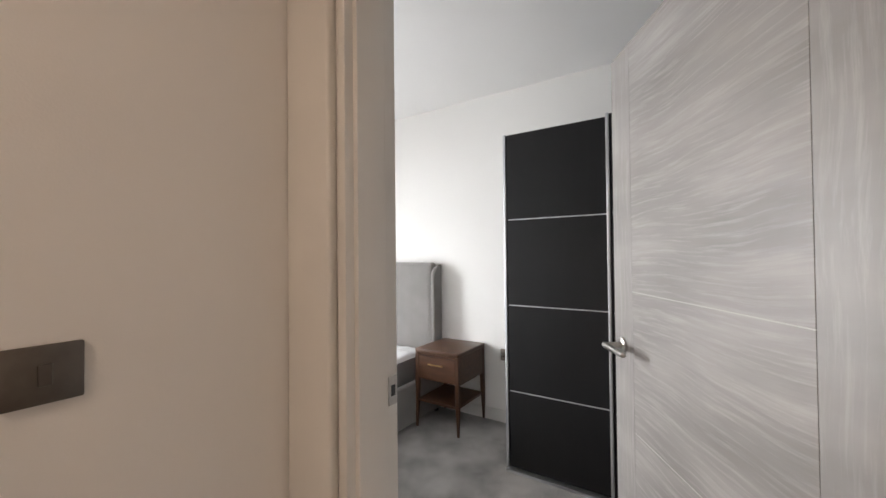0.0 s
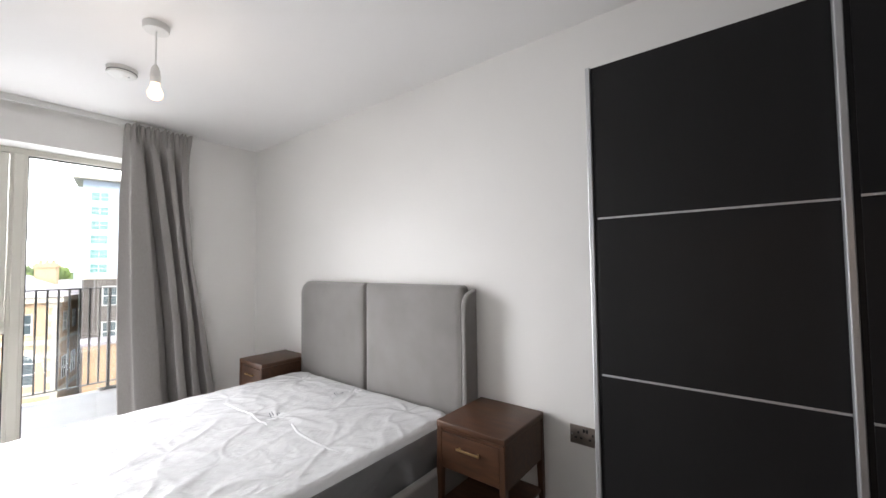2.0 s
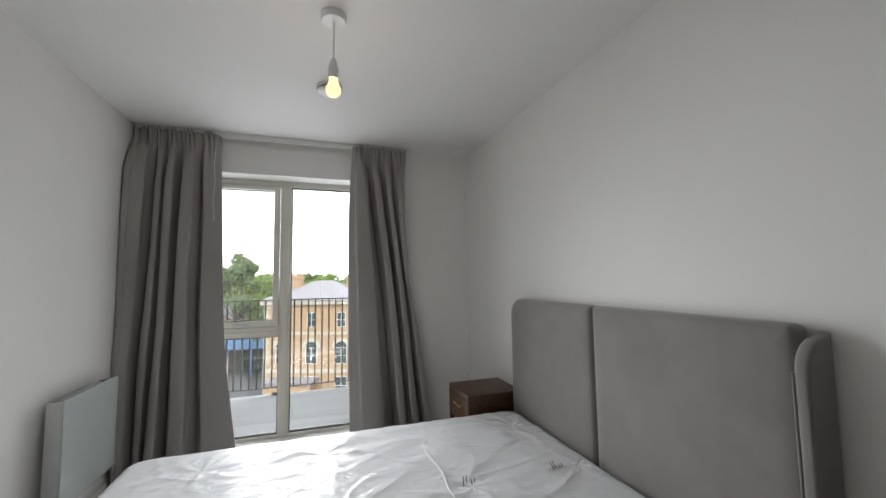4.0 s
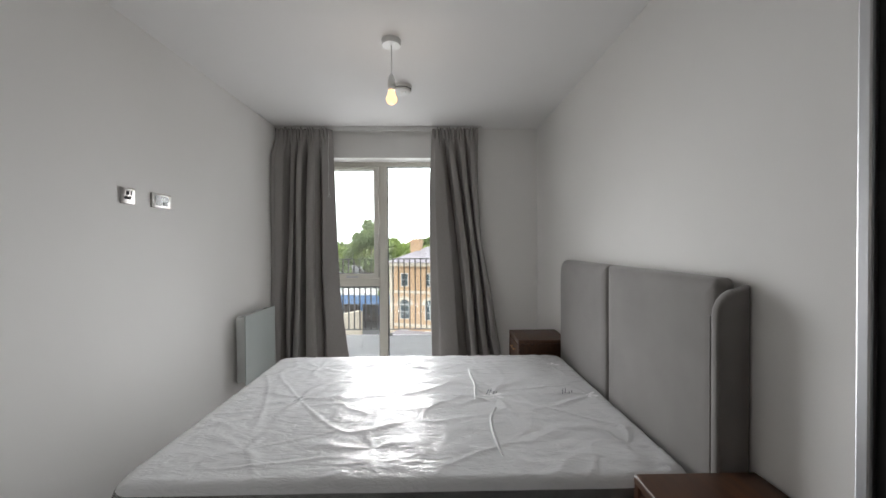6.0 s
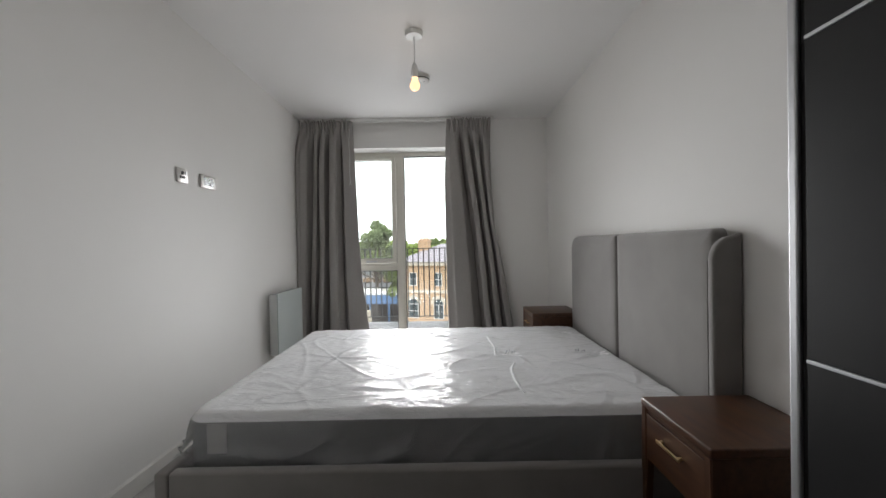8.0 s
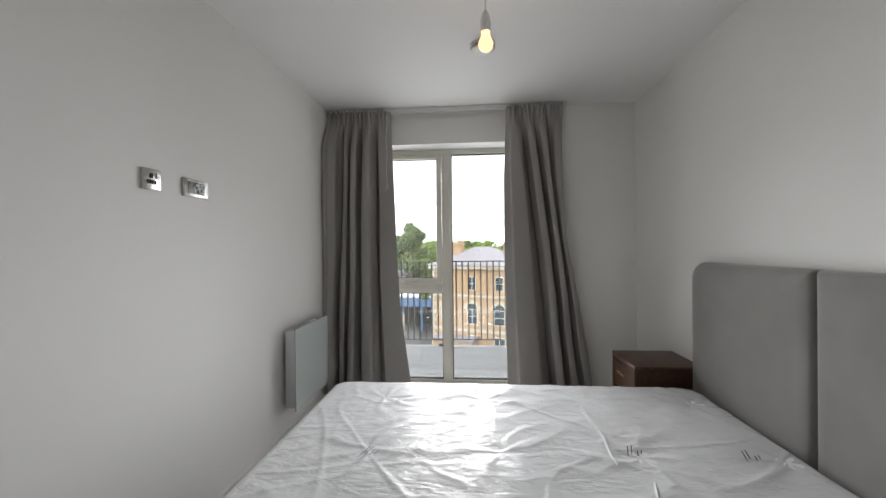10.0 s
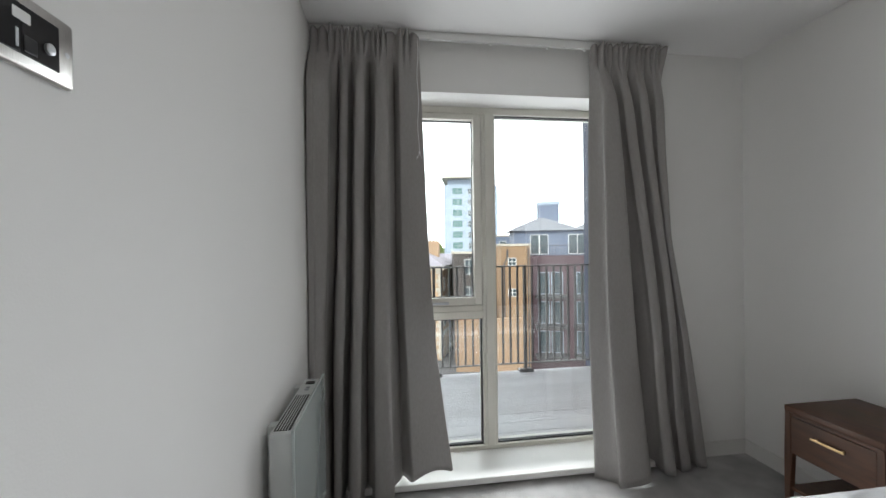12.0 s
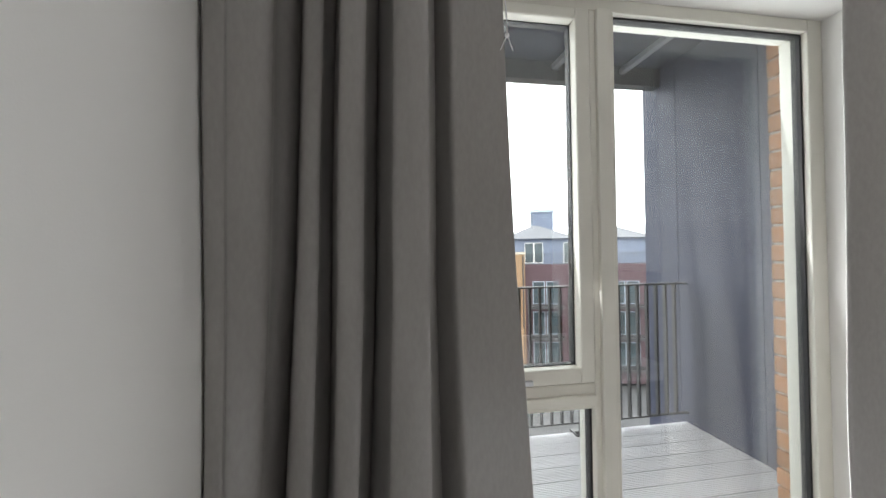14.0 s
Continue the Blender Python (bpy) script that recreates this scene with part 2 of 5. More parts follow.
def grain_mat(name, light, dark, upright):
    """Grey oak-effect laminate: wavering flame grain at two scales with pale brushed streaks."""
    m = mat(name, light, 0.46, colour2=dark, scale=2.4, stretch=(1, 1, 3.5), detail=7)
    nt = m.node_tree
    b = nt.nodes["Principled BSDF"]
    co = nt.nodes.new("ShaderNodeTexCoord")
    warp = nt.nodes.new("ShaderNodeTexNoise")
    warp.inputs["Scale"].default_value, warp.inputs["Detail"].default_value = 1.5, 2.0
    nt.links.new(co.outputs["Object"], warp.inputs["Vector"])
    push = nt.nodes.new("ShaderNodeVectorMath")
    push.operation = "MULTIPLY_ADD"
    push.inputs[1].default_value = (0.02, 0.02, 0.11) if not upright else (0.10, 0.10, 0.02)
    nt.links.new(warp.outputs["Color"], push.inputs[0])
    nt.links.new(co.outputs["Object"], push.inputs[2])
    mp = nt.nodes.new("ShaderNodeMapping")
    mp.inputs["Scale"].default_value = (1.1, 1.1, 20) if not upright else (16, 16, 0.9)
    nt.links.new(push.outputs["Vector"], mp.inputs["Vector"])
    base = nt.nodes["Color Ramp"].outputs["Color"]
    fine = None
    for scale, low, high, target in ((2.0, 0.36, 0.62, (*dark, 1)), (5.5, 0.50, 0.68, tuple(min(1, c * 1.22) for c in light) + (1,))):
        fine = nt.nodes.new("ShaderNodeTexNoise")
        fine.inputs["Scale"].default_value, fine.inputs["Detail"].default_value, fine.inputs["Roughness"].default_value = scale, 8.0, 0.62
        nt.links.new(mp.outputs["Vector"], fine.inputs["Vector"])
        rng = nt.nodes.new("ShaderNodeMapRange")
        rng.inputs["From Min"].default_value, rng.inputs["From Max"].default_value, rng.inputs["To Max"].default_value = low, high, 0.46
        nt.links.new(fine.outputs["Fac"], rng.inputs["Value"])
        mx = nt.nodes.new("ShaderNodeMixRGB")
        mx.inputs["Color2"].default_value = target
        nt.links.new(rng.outputs["Result"], mx.inputs["Fac"])
        nt.links.new(base, mx.inputs["Color1"])
        base = mx.outputs["Color"]
    nt.links.new(base, b.inputs["Base Color"])
    bp = nt.nodes.new("ShaderNodeBump")
    bp.inputs["Strength"].default_value, bp.inputs["Distance"].default_value = 0.25, 0.002
    nt.links.new(fine.outputs["Fac"], bp.inputs["Height"])
    nt.links.new(bp.outputs["Normal"], b.inputs["Normal"])
    return m


DOORWOOD = grain_mat("grey_oak_laminate", (0.335, 0.314, 0.299), (0.200, 0.187, 0.178), False)
DOORWOOD_V = grain_mat("grey_oak_laminate_upright", (0.315, 0.296, 0.282), (0.225, 0.211, 0.201), True)
# pale colour that paints the highlight along the door's panel grooves
GROOVE_GLINT = mat("painted_groove_glint", (0.44, 0.415, 0.395), 0.5)
SWITCHP = mat("dark_bronze_plate", (0.17, 0.15, 0.135), 0.38, 1.0, colour2=(0.14, 0.125, 0.112), scale=40, stretch=(1, 8, 1))
SOCKETP = mat("bronze_plate", (0.26, 0.225, 0.20), 0.45, 0.6, colour2=(0.22, 0.19, 0.17), scale=40, stretch=(1, 8, 1))
DECK = mat("grey_decking", (0.78, 0.78, 0.81), 0.75, spec=0.15, colour2=(0.70, 0.70, 0.73), scale=6, stretch=(0.5, 8, 1), bump=0.2, bump_scale=40, vary=0.06)
RAIL = mat("anthracite_steel", (0.055, 0.053, 0.056), 0.45, scale=10)
CLAD = mat("slate_grey_cladding", (0.056, 0.063, 0.105), 0.5, spec=0.3, colour2=(0.048, 0.054, 0.09), scale=1.5)
BRICK = mat("orange_brick", (0.47, 0.24, 0.12), 0.85, colour2=(0.33, 0.16, 0.08), scale=24, bump=0.6, bump_scale=90, vary=0.16)
MORTAR = mat("mortar", (0.46, 0.43, 0.38), 0.95, scale=30, bump=0.5, bump_scale=150)
STOCK = mat("yellow_stock_brick", (0.46, 0.315, 0.20), 0.9, colour2=(0.37, 0.25, 0.155), scale=3.0, bump=0.5, bump_scale=12)
STONE = mat("pale_stone", (0.50, 0.45, 0.37), 0.85, scale=2.0, bump=0.3, bump_scale=15)
SLATE = mat("roof_slate", (0.28, 0.255, 0.28), 0.75, colour2=(0.20, 0.185, 0.21), scale=4.0, stretch=(1, 1, 6), bump=0.4, bump_scale=8)
# greyer and darker than SLATE, for the roofs of the flats
ROOFING = mat("grey_roofing", (0.165, 0.168, 0.185), 0.8, colour2=(0.13, 0.133, 0.148), scale=3.0, bump=0.3, bump_scale=8)
BROWNBR = mat("brown_brick", (0.105, 0.090, 0.082), 0.9, colour2=(0.065, 0.056, 0.052), scale=3.0, bump=0.5, bump_scale=12)
ORANGEBR = mat("amber_brick", (0.34, 0.225, 0.135), 0.9, colour2=(0.25, 0.155, 0.09), scale=7.0, bump=0.5, bump_scale=12)
PLUM = mat("plum_cladding", (0.085, 0.045, 0.055), 0.6, colour2=(0.065, 0.035, 0.043), scale=6.0, stretch=(6, 6, 0.3))
BLUECLAD = mat("blue_grey_cladding", (0.15, 0.18, 0.25), 0.6, colour2=(0.12, 0.145, 0.21), scale=3.0)
RENDER_W = mat("pale_blue_render", (0.40, 0.46, 0.54), 0.7, colour2=(0.35, 0.41, 0.49), scale=0.6)
PANE = mat("far_window_pane", (0.05, 0.07, 0.08), 0.12, scale=0.8)
PANE_G = mat("green_glass_panel", (0.09, 0.19, 0.18), 0.15, scale=0.8)
WFRAME = mat("far_white_joinery", (0.70, 0.70, 0.68), 0.5)
ASPHALT = mat("asphalt", (0.09, 0.09, 0.095), 0.9, colour2=(0.06, 0.06, 0.063), scale=0.7, bump=0.4, bump_scale=20)
BLUESTEEL = mat("blue_painted_steel", (0.10, 0.19, 0.36), 0.5, scale=2.0)


def leaf_mat(name, colour, dark):
    """Leaves: matt green that lets part of the daylight through."""
    m = mat(name, colour, 0.7, colour2=dark, scale=1.2, vary=0.2)
    nt = m.node_tree
    tl, mx = nt.nodes.new("ShaderNodeBsdfTranslucent"), nt.nodes.new("ShaderNodeMixShader")
    tl.inputs["Color"].default_value = (colour[0] * 1.3, colour[1] * 1.35, colour[2] * 0.8, 1)
    mx.inputs["Fac"].default_value = 0.4
    nt.links.new(nt.nodes["Principled BSDF"].outputs["BSDF"], mx.inputs[1])
    nt.links.new(tl.outputs["BSDF"], mx.inputs[2])
    nt.links.new(mx.outputs["Shader"], nt.nodes["Material Output"].inputs["Surface"])
    return m


LEAF = leaf_mat("foliage", (0.185, 0.230, 0.120), (0.125, 0.165, 0.085))
LEAF_L = leaf_mat("light_foliage", (0.225, 0.28, 0.105), (0.145, 0.195, 0.065))
BARK = mat("bark", (0.10, 0.075, 0.055), 0.9, scale=8, bump=0.6, bump_scale=20)


# ---- building helpers ----
def box_bm(x0, x1, y0, y1, z0, z1, bevel=0.0, segs=2, bm=None):
    bm = bm or bmesh.new()
    made = bmesh.ops.create_cube(bm, size=1.0, matrix=Matrix.Translation(((x0 + x1) / 2, (y0 + y1) / 2, (z0 + z1) / 2))
                                 @ Matrix.Diagonal((x1 - x0, y1 - y0, z1 - z0, 1)))
    if bevel:
        edges = list({e for v in made["verts"] for e in v.link_edges})
        bmesh.ops.bevel(bm, geom=edges, offset=bevel, segments=segs, affect="EDGES", profile=0.5)
    return bm


def cyl_bm(a, b, r0, r1=None, n=20, bm=None):
    bm = bm or bmesh.new()
    a, b = Vector(a), Vector(b)
    turn = (b - a).to_track_quat("Z", "Y").to_matrix().to_4x4()
    bmesh.ops.create_cone(bm, cap_ends=True, segments=n, radius1=r0, radius2=r0 if r1 is None else r1, depth=(b - a).length,
                          matrix=Matrix.Translation((a + b) / 2) @ turn)
    return bm


def lathe_bm(profile, where, n=28, bm=None):
    """profile: (radius, height) from bottom to top, turned about z."""
    bm = bm or bmesh.new()
    rings = []
    for r, z in profile:
        rings.append([bm.verts.new(where @ Vector((r * math.cos(2 * math.pi * k / n), r * math.sin(2 * math.pi * k / n), z)))
                      for k in range(n)])
    for lo, hi in zip(rings, rings[1:]):
        for k in range(n):
            bm.faces.new((lo[k], lo[(k + 1) % n], hi[(k + 1) % n], hi[k]))
    bm.faces.new(list(reversed(rings[0])))
    bm.faces.new(rings[-1])
    return bm


def mesh_of(name, bm, material, smooth=False):
    me = bpy.data.meshes.new(name)
    bm.normal_update()
    bm.to_mesh(me)
    bm.free()
    me.materials.append(material)
    if smooth:
        me.shade_smooth()
        me.set_sharp_from_angle(angle=radians(35))
    return me


def part(name, bm, material, parent=None, label="", smooth=False):
    ob = new(name, mesh_of(name, bm, material, smooth))
    if parent:
        ob.parent = parent
        ob.matrix_parent_inverse = parent.matrix_world.inverted()
    if label:
        ob["label"] = label
    return ob


def thing(name, at, label, category, group="", kind=""):
    ob = new(name)
    ob.matrix_world = Matrix.Translation(at)
    ob.empty_display_size = 0.1
    bpy.context.view_layer.update()
    return tagged(ob, label, category, group, kind)


def built(name, bm, material, label, category="", kind="structure", smooth=False):
    return tagged(part(name, bm, material, None, "", smooth), label, category, "", kind)


# ---- room shell ----
W, N, H = 2.59, 3.86, 2.462            # east wall, window wall, ceiling
built("wall_west", box_bm(-0.1, 0.0, 0.40, N, 0.0, H), WALL, "unseen white plaster wall closing the room, set back with sockets", "wall")
built("wall_east", box_bm(W, W + 0.1, -2.7, N + 0.01, -0.08, H), WALL, "unseen white plaster wall closing the room, set back behind the bed", "wall")
# unseen wall, its distance chosen to lessen the light it bounces back
built("wall_south", box_bm(0.66, W + 0.1, -2.8, -2.7, -0.08, H), WALL, "unseen white plaster wall closing the room, set back", "wall")
built("wall_partition", box_bm(-2.6, 0.53, 0.293, 0.40, 0.0, H), WALL, "white painted partition between hall and bedroom", "wall")
built("wall_hall_south", box_bm(-2.6, 0.53, -0.98, -0.88, 0.0, H), WALL, "white painted hall wall", "wall")
built("wall_hall_end", box_bm(-2.7, -2.6, -0.98, 0.40, 0.0, H), WALL, "white painted hall end wall", "wall")


def joined_boxes(rows, bevel=0.0):
    bm = bmesh.new()
    for r in rows:
        box_bm(*r, bevel=bevel, bm=bm)
    return bm


PLAN = ((-2.6, 0.53, -0.88, 0.293), (0.0, W, 0.40, N), (0.66, W, -2.7, 0.40), (0.53, 0.66, -0.755, 0.132))
built("floor", joined_boxes([(*r, -0.08, 0.0) for r in PLAN]), CARPET, "grey cut-pile carpet laid wall to wall", "carpet")
built("ceiling", joined_boxes([(-2.7, 0.53, -0.98, 0.40, H, H + 0.1), (-0.1, W + 0.1, 0.40, N, H, H + 0.1), (0.53, W + 0.1, -2.8, 0.40, H, H + 0.1)]),
      CEIL, "smooth white painted plaster ceiling", "ceiling")
built("wall_doorway", joined_boxes([(0.53, 0.66, 0.132, 0.40, 0, H), (0.53, 0.66, -0.755, 0.132, 1.915, H), (0.53, 0.66, -2.8, -0.755, 0, H)]),
      WALL, "white painted wall round the bedroom doorway", "wall")
OX0, OX1, OZ1 = 0.20, 1.87, 2.174     # the window's opening
built("wall_window", joined_boxes([(-0.1, OX0, N, 4.15, -0.08, 2.75), (OX1, W + 0.1, N, 4.15, -0.08, 2.75),
                                   (OX0, OX1, N, 4.15, OZ1, 2.75), (OX0, OX1, N, 4.15, -0.08, 0.0)]),
      WALL, "unseen white plaster wall closing the room, set back round the balcony window", "wall")


def skirting(name, x0, x1, y0, y1):
    bm = bmesh.new()
    box_bm(x0, x1, y0, y1, 0.0, 0.088, bm=bm)
    top = [e for e in bm.edges if all(v.co.z > 0.08 for v in e.verts)]
    bmesh.ops.bevel(bm, geom=top, offset=0.006, segments=2, affect="EDGES")
    return built(name, bm, TRIM, "white painted skirting board along the carpet", "baseboard")


skirting("baseboard_west", 0.0, 0.016, 0.40, N)
skirting("baseboard_east", W - 0.016, W, -2.7, N)
skirting("baseboard_north_west", 0.016, OX0 - 0.06, N - 0.016, N)
skirting("baseboard_north_east", OX1 + 0.06, W - 0.016, N - 0.016, N)
skirting("baseboard_hall", -2.6, 0.50, 0.277, 0.293)
skirting("baseboard_partition", 0.016, 0.66, 0.40, 0.416)


# ---- doorway ----
def doorway():
    d = thing("door_1", (0.63, -0.725, 0), "grey oak-effect bedroom door standing half open on its frame", "door", kind="structure")
    part("lining", joined_boxes([(0.52, 0.686, 0.112, 0.134, 0, 1.915), (0.52, 0.64, -0.757, -0.735, 0, 1.915),
                                 (0.52, 0.686, -0.735, 0.112, 1.897, 1.917)], 0.002), TRIM, d, "white painted door lining")
    part("stop", joined_boxes([(0.545, 0.635, 0.100, 0.114, 0, 1.897), (0.545, 0.60, -0.737, -0.725, 0, 1.897),
                               (0.545, 0.635, -0.725, 0.100, 1.885, 1.899)], 0.002), TRIM, d, "white painted door stop")
    for y0, y1, z0, z1 in ((0.146, 0.291, 0, 2.05), (-0.86, -0.767, 0, 2.05), (-0.767, 0.146, 1.957, 2.05)):
        bm = box_bm(0.503, 0.531, y0, y1, z0, z1, 0.008, 3)
        part("architrave", bm, TRIM, d, "white moulded architrave", smooth=True)
    m = pose(0.63, -0.725, 0, 0, 0, 32.0)
    LW, LH = 0.83, 1.885

    def leaf_piece(name, rows, material, label="", bevel=0.0007, parent=None):
        bm = joined_boxes(rows, bevel)
        bmesh.ops.transform(bm, matrix=m, verts=bm.verts)
        return part(name, bm, material, parent or d, label)

    leaf = leaf_piece("leaf", [(0.0, LW, -0.036, -0.0016, 0.008, LH)], DOORWOOD_V, "grey wood-grain door leaf")
    leaf_piece("stile", [(LW - 0.125, LW, -0.005, 0.0, 0.008, LH)], DOORWOOD_V, parent=leaf)
    leaf_piece("stile", [(0.0, 0.125, -0.005, 0.0, 0.008, LH)], DOORWOOD_V, parent=leaf)
    cuts = (0.010, 0.29, 0.71, 1.13, LH)
    for z0, z1 in zip(cuts, cuts[1:]):
        leaf_piece("panel", [(0.1258, LW - 0.1258, -0.005, 0.0, z0 + 0.0008, z1 - 0.0008)], DOORWOOD, parent=leaf)
    # thin pale strips: the light caught in the grooves, put into colour
    for z in cuts[1:-1]:
        leaf_piece("groove_glint", [(0.1258, LW - 0.1258, -0.003, 0.0003, z - 0.0012, z + 0.0012)], GROOVE_GLINT, "pale strip painted as the groove's highlight", 0.0, leaf)
    # lever handle
    hs, hz = LW - 0.058, 0.955
    bm = lathe_bm([(0.026, 0.0), (0.026, 0.007), (0.023, 0.009)], m @ pose(hs, 0.0, hz, -90, 0, 0))
    handle = part("handle", bm, STEEL, d, "brushed steel lever handle", smooth=True)
    bm = cyl_bm(m @ Vector((hs, 0.008, hz)), m @ Vector((hs, 0.05, hz)), 0.0095)
    part("neck", bm, STEEL, handle, smooth=True)
    a, b = m @ Vector((hs + 0.008, 0.055, hz)), m @ Vector((hs - 0.118, 0.055, hz))
    bm = cyl_bm(a, b, 0.0095)
    for p_ in (a, b):
        bmesh.ops.create_uvsphere(bm, u_segments=14, v_segments=8, radius=0.0095, matrix=Matrix.Translation(p_))
    part("lever", bm, STEEL, handle, smooth=True)
    strike = part("strike_plate", box_bm(0.652, 0.682, 0.1095, 0.1125, 0.885, 0.955, 0.001), STEEL, d, "steel strike plate on the lining")
    part("latch_hole", box_bm(0.660, 0.674, 0.1085, 0.1100, 0.907, 0.933), DARKP, strike)


doorway()


# ---- window ----
def window():
    w = thing("window_1", (1.03, 4.1, 0), "cream-framed balcony window with a side-hung upper sash", "window", kind="structure")
    F0, F1 = 4.065, 4.166
    part("window_frame", joined_boxes([(OX0, 0.262, F0, F1, 0.0, OZ1), (1.807, OX1, F0, F1, 0.0, OZ1), (0.262, 1.807, F0, F1, 2.131, OZ1),
                                       (0.262, 1.807, F0, F1, 0.0, 0.070)], 0.004), CREAM, w, "cream painted outer frame")
    bm = box_bm(0.963, 1.051, F0 - 0.002, F1, 0.070, 2.131, 0.004)
    box_bm(0.983, 1.032, F0 - 0.016, F0 + 0.01, 0.070, 2.131, 0.004, bm=bm)
    part("mullion", bm, CREAM, w)
    bm = box_bm(0.262, 0.963, F0 - 0.001, F1, 0.864, 0.946, 0.004)
    box_bm(0.262, 0.963, F0 - 0.016, F0 + 0.01, 0.880, 0.912, 0.004, bm=bm)
    part("transom", bm, CREAM, w)
    sash = part("sash", joined_boxes([(0.266, 0.327, 4.052, 4.12, 0.950, 2.127), (0.912, 0.958, 4.052, 4.12, 0.950, 2.127),
                                      (0.327, 0.912, 4.052, 4.12, 2.092, 2.127), (0.327, 0.912, 4.052, 4.12, 0.950, 0.998)], 0.005),
                CREAM, w, "cream painted opening sash")
    bm = box_bm(0.62, 0.65, 4.040, 4.053, 0.955, 0.982, 0.003)
    box_bm(0.635, 0.745, 4.028, 4.041, 0.960, 0.976, 0.004, bm=bm)
    part("handle", bm, ALU, sash, "satin metal sash handle")
    for x0, x1, z0, z1, g_ in ((0.327, 0.912, 0.998, 2.092, 0.003), (0.262, 0.963, 0.070, 0.864, 0.007), (1.051, 1.807, 0.070, 2.131, 0.007)):
        part("gasket", joined_boxes([(x0, x0 + g_, 4.094 - g_, 4.118, z0, z1), (x1 - g_, x1, 4.094 - g_, 4.118, z0, z1),
                                     (x0 + g_, x1 - g_, 4.094 - g_, 4.118, z1 - g_, z1), (x0 + g_, x1 - g_, 4.094 - g_, 4.118, z0, z0 + g_)]),
             GASKET, w, "black rubber glazing seal")
        for y in (4.094, 4.112):
            g = part("pane", box_bm(x0 + 0.002, x1 - 0.002, y, y + 0.004, z0 + 0.002, z1 - 0.002), GLASS, w, "clear double glazing")
            g.visible_shadow = False
    part("window_sill", box_bm(OX0 - 0.05, OX1 + 0.05, 3.775, 4.064, 0.012, 0.048, 0.006), TRIM, w, "white painted low window board")


window()


# ---- curtains ----
def curtain_rail():
    r = thing("curtain_track", (1.0, 3.79, H), "white curtain track fixed to the ceiling", "curtain track")
    bm = joined_boxes([(0.01, 2.02, 3.775, 3.797, H - 0.040, H), (0.01, 2.02, 3.771, 3.776, H - 0.044, H - 0.012)], 0.002)
    part("track", bm, WHITEP, r)
    for x in (0.62, 0.95, 1.28, 1.50):
        part("glider", box_bm(x, x + 0.010, 3.778, 3.793, H - 0.053, H - 0.039, 0.002), WHITEP, r)


def curtain(name, seed, rows, depths, label, z0, left):
    """A gathered drop: a scrunched pencil-pleat heading over deep folds. rows: heights, each with the grooves between the folds."""
    nu, nv = 300, 72
    folds = len(depths)
    top = rows[0][1]
    bm = bmesh.new()
    grid = []
    for j in range(nv + 1):
        v = (j / nv) ** 1.2
        z = z0 + (H - 0.034 - z0) * (1 - v)
        k = max(n_ for n_ in range(len(rows) - 1) if rows[n_][0] >= z or n_ == 0)
        w_ = min(1.0, max(0.0, (rows[k][0] - z) / (rows[k][0] - rows[k + 1][0])))
        here = [a + (b - a) * w_ for a, b in zip(rows[k][1], rows[k + 1][1])]
        here = [x + (0.010 * noise.noise(Vector((n_ * 3.7, v * 3.0, seed + 2))) if 0 < n_ < folds else 0.0) for n_, x in enumerate(here)]
        head = math.exp(-(v / 0.042) ** 2)
        grow = min(1, v * 8) * (0.88 + 0.34 * v * v)
        row = []
        for i in range(nu + 1):
            u = i / nu
            n_ = min(folds - 1, int(u * folds))
            f = u * folds - n_
            xa, xb = here[n_], here[n_ + 1]
            lean = 1.0 + 0.25 * noise.noise(Vector((n_ * 2.3, v * 2.2, seed + 5)))
            deep = depths[n_] * (1 + 0.30 * noise.noise(Vector((n_ * 5.1, v * 2.4, seed + 9))))
            front = abs(math.sin(math.pi * f ** lean)) ** 0.62
            bend = 0.105 * (xb - xa) * math.sin(4 * math.pi * f) * min(1, v * 6)
            if left and n_ == 0:
                front = math.cos(math.pi / 2 * f) ** 0.6
            if not left and n_ == 0:
                front = math.sin(math.pi * (0.08 + 0.92 * f)) ** 0.62
            if left and n_ == folds - 1:
                rise = min(1, f / 0.22)
                front = rise * rise * (3 - 2 * rise) * (0.62 - 0.14 * f)
                bend = 0.0
            wave = u * folds * 3.4 + 0.9 * noise.noise(Vector((u * 6, 1, seed)))
            pleat = (abs(math.sin(math.pi * wave)) * 2 - 1) * (0.75 + 0.9 * noise.noise(Vector((u * 11, 3, seed))))
            y = 3.770 + 0.058 * grow - deep * front * grow * (1 - head) - 0.022 * head - 0.022 * pleat * head
            y += 0.008 * noise.noise(Vector((u * 5, v * 3.0, seed))) * min(1, v * 5)
            hem = v ** 7
            zz = z + (0.012 * pleat + 0.012 * noise.noise(Vector((u * 17, 5, seed)))) * head + 0.014 * math.sin(2 * math.pi * u * 2 + seed) * hem
            if left:
                zz += 0.095 * max(0.0, (u - 0.55) / 0.45) ** 1.5 * hem + 0.035 * abs(math.sin(u * 19)) * max(0.0, u - 0.65) * 3 * hem
            row.append(bm.verts.new((max(xa + (xb - xa) * f + bend, 0.006), min(y, 3.845), zz)))
        grid.append(row)
    for a, b in zip(grid, grid[1:]):
        for i in range(nu):
            bm.faces.new((a[i], b[i], b[i + 1], a[i + 1]))
    c = thing(name, ((top[0] + top[-1]) / 2, 3.74, 0), label, "curtain", "pair of curtains")
    cloth = part("cloth", bm, CURTAIN, c, smooth=True)
    so = cloth.modifiers.new("thickness", "SOLIDIFY")
    so.thickness, so.offset = 0.004, 0.0
    bm = box_bm(top[0] + 0.01, top[-1] - 0.01, 3.768, 3.774, H - 0.11, H - 0.050, 0.002)
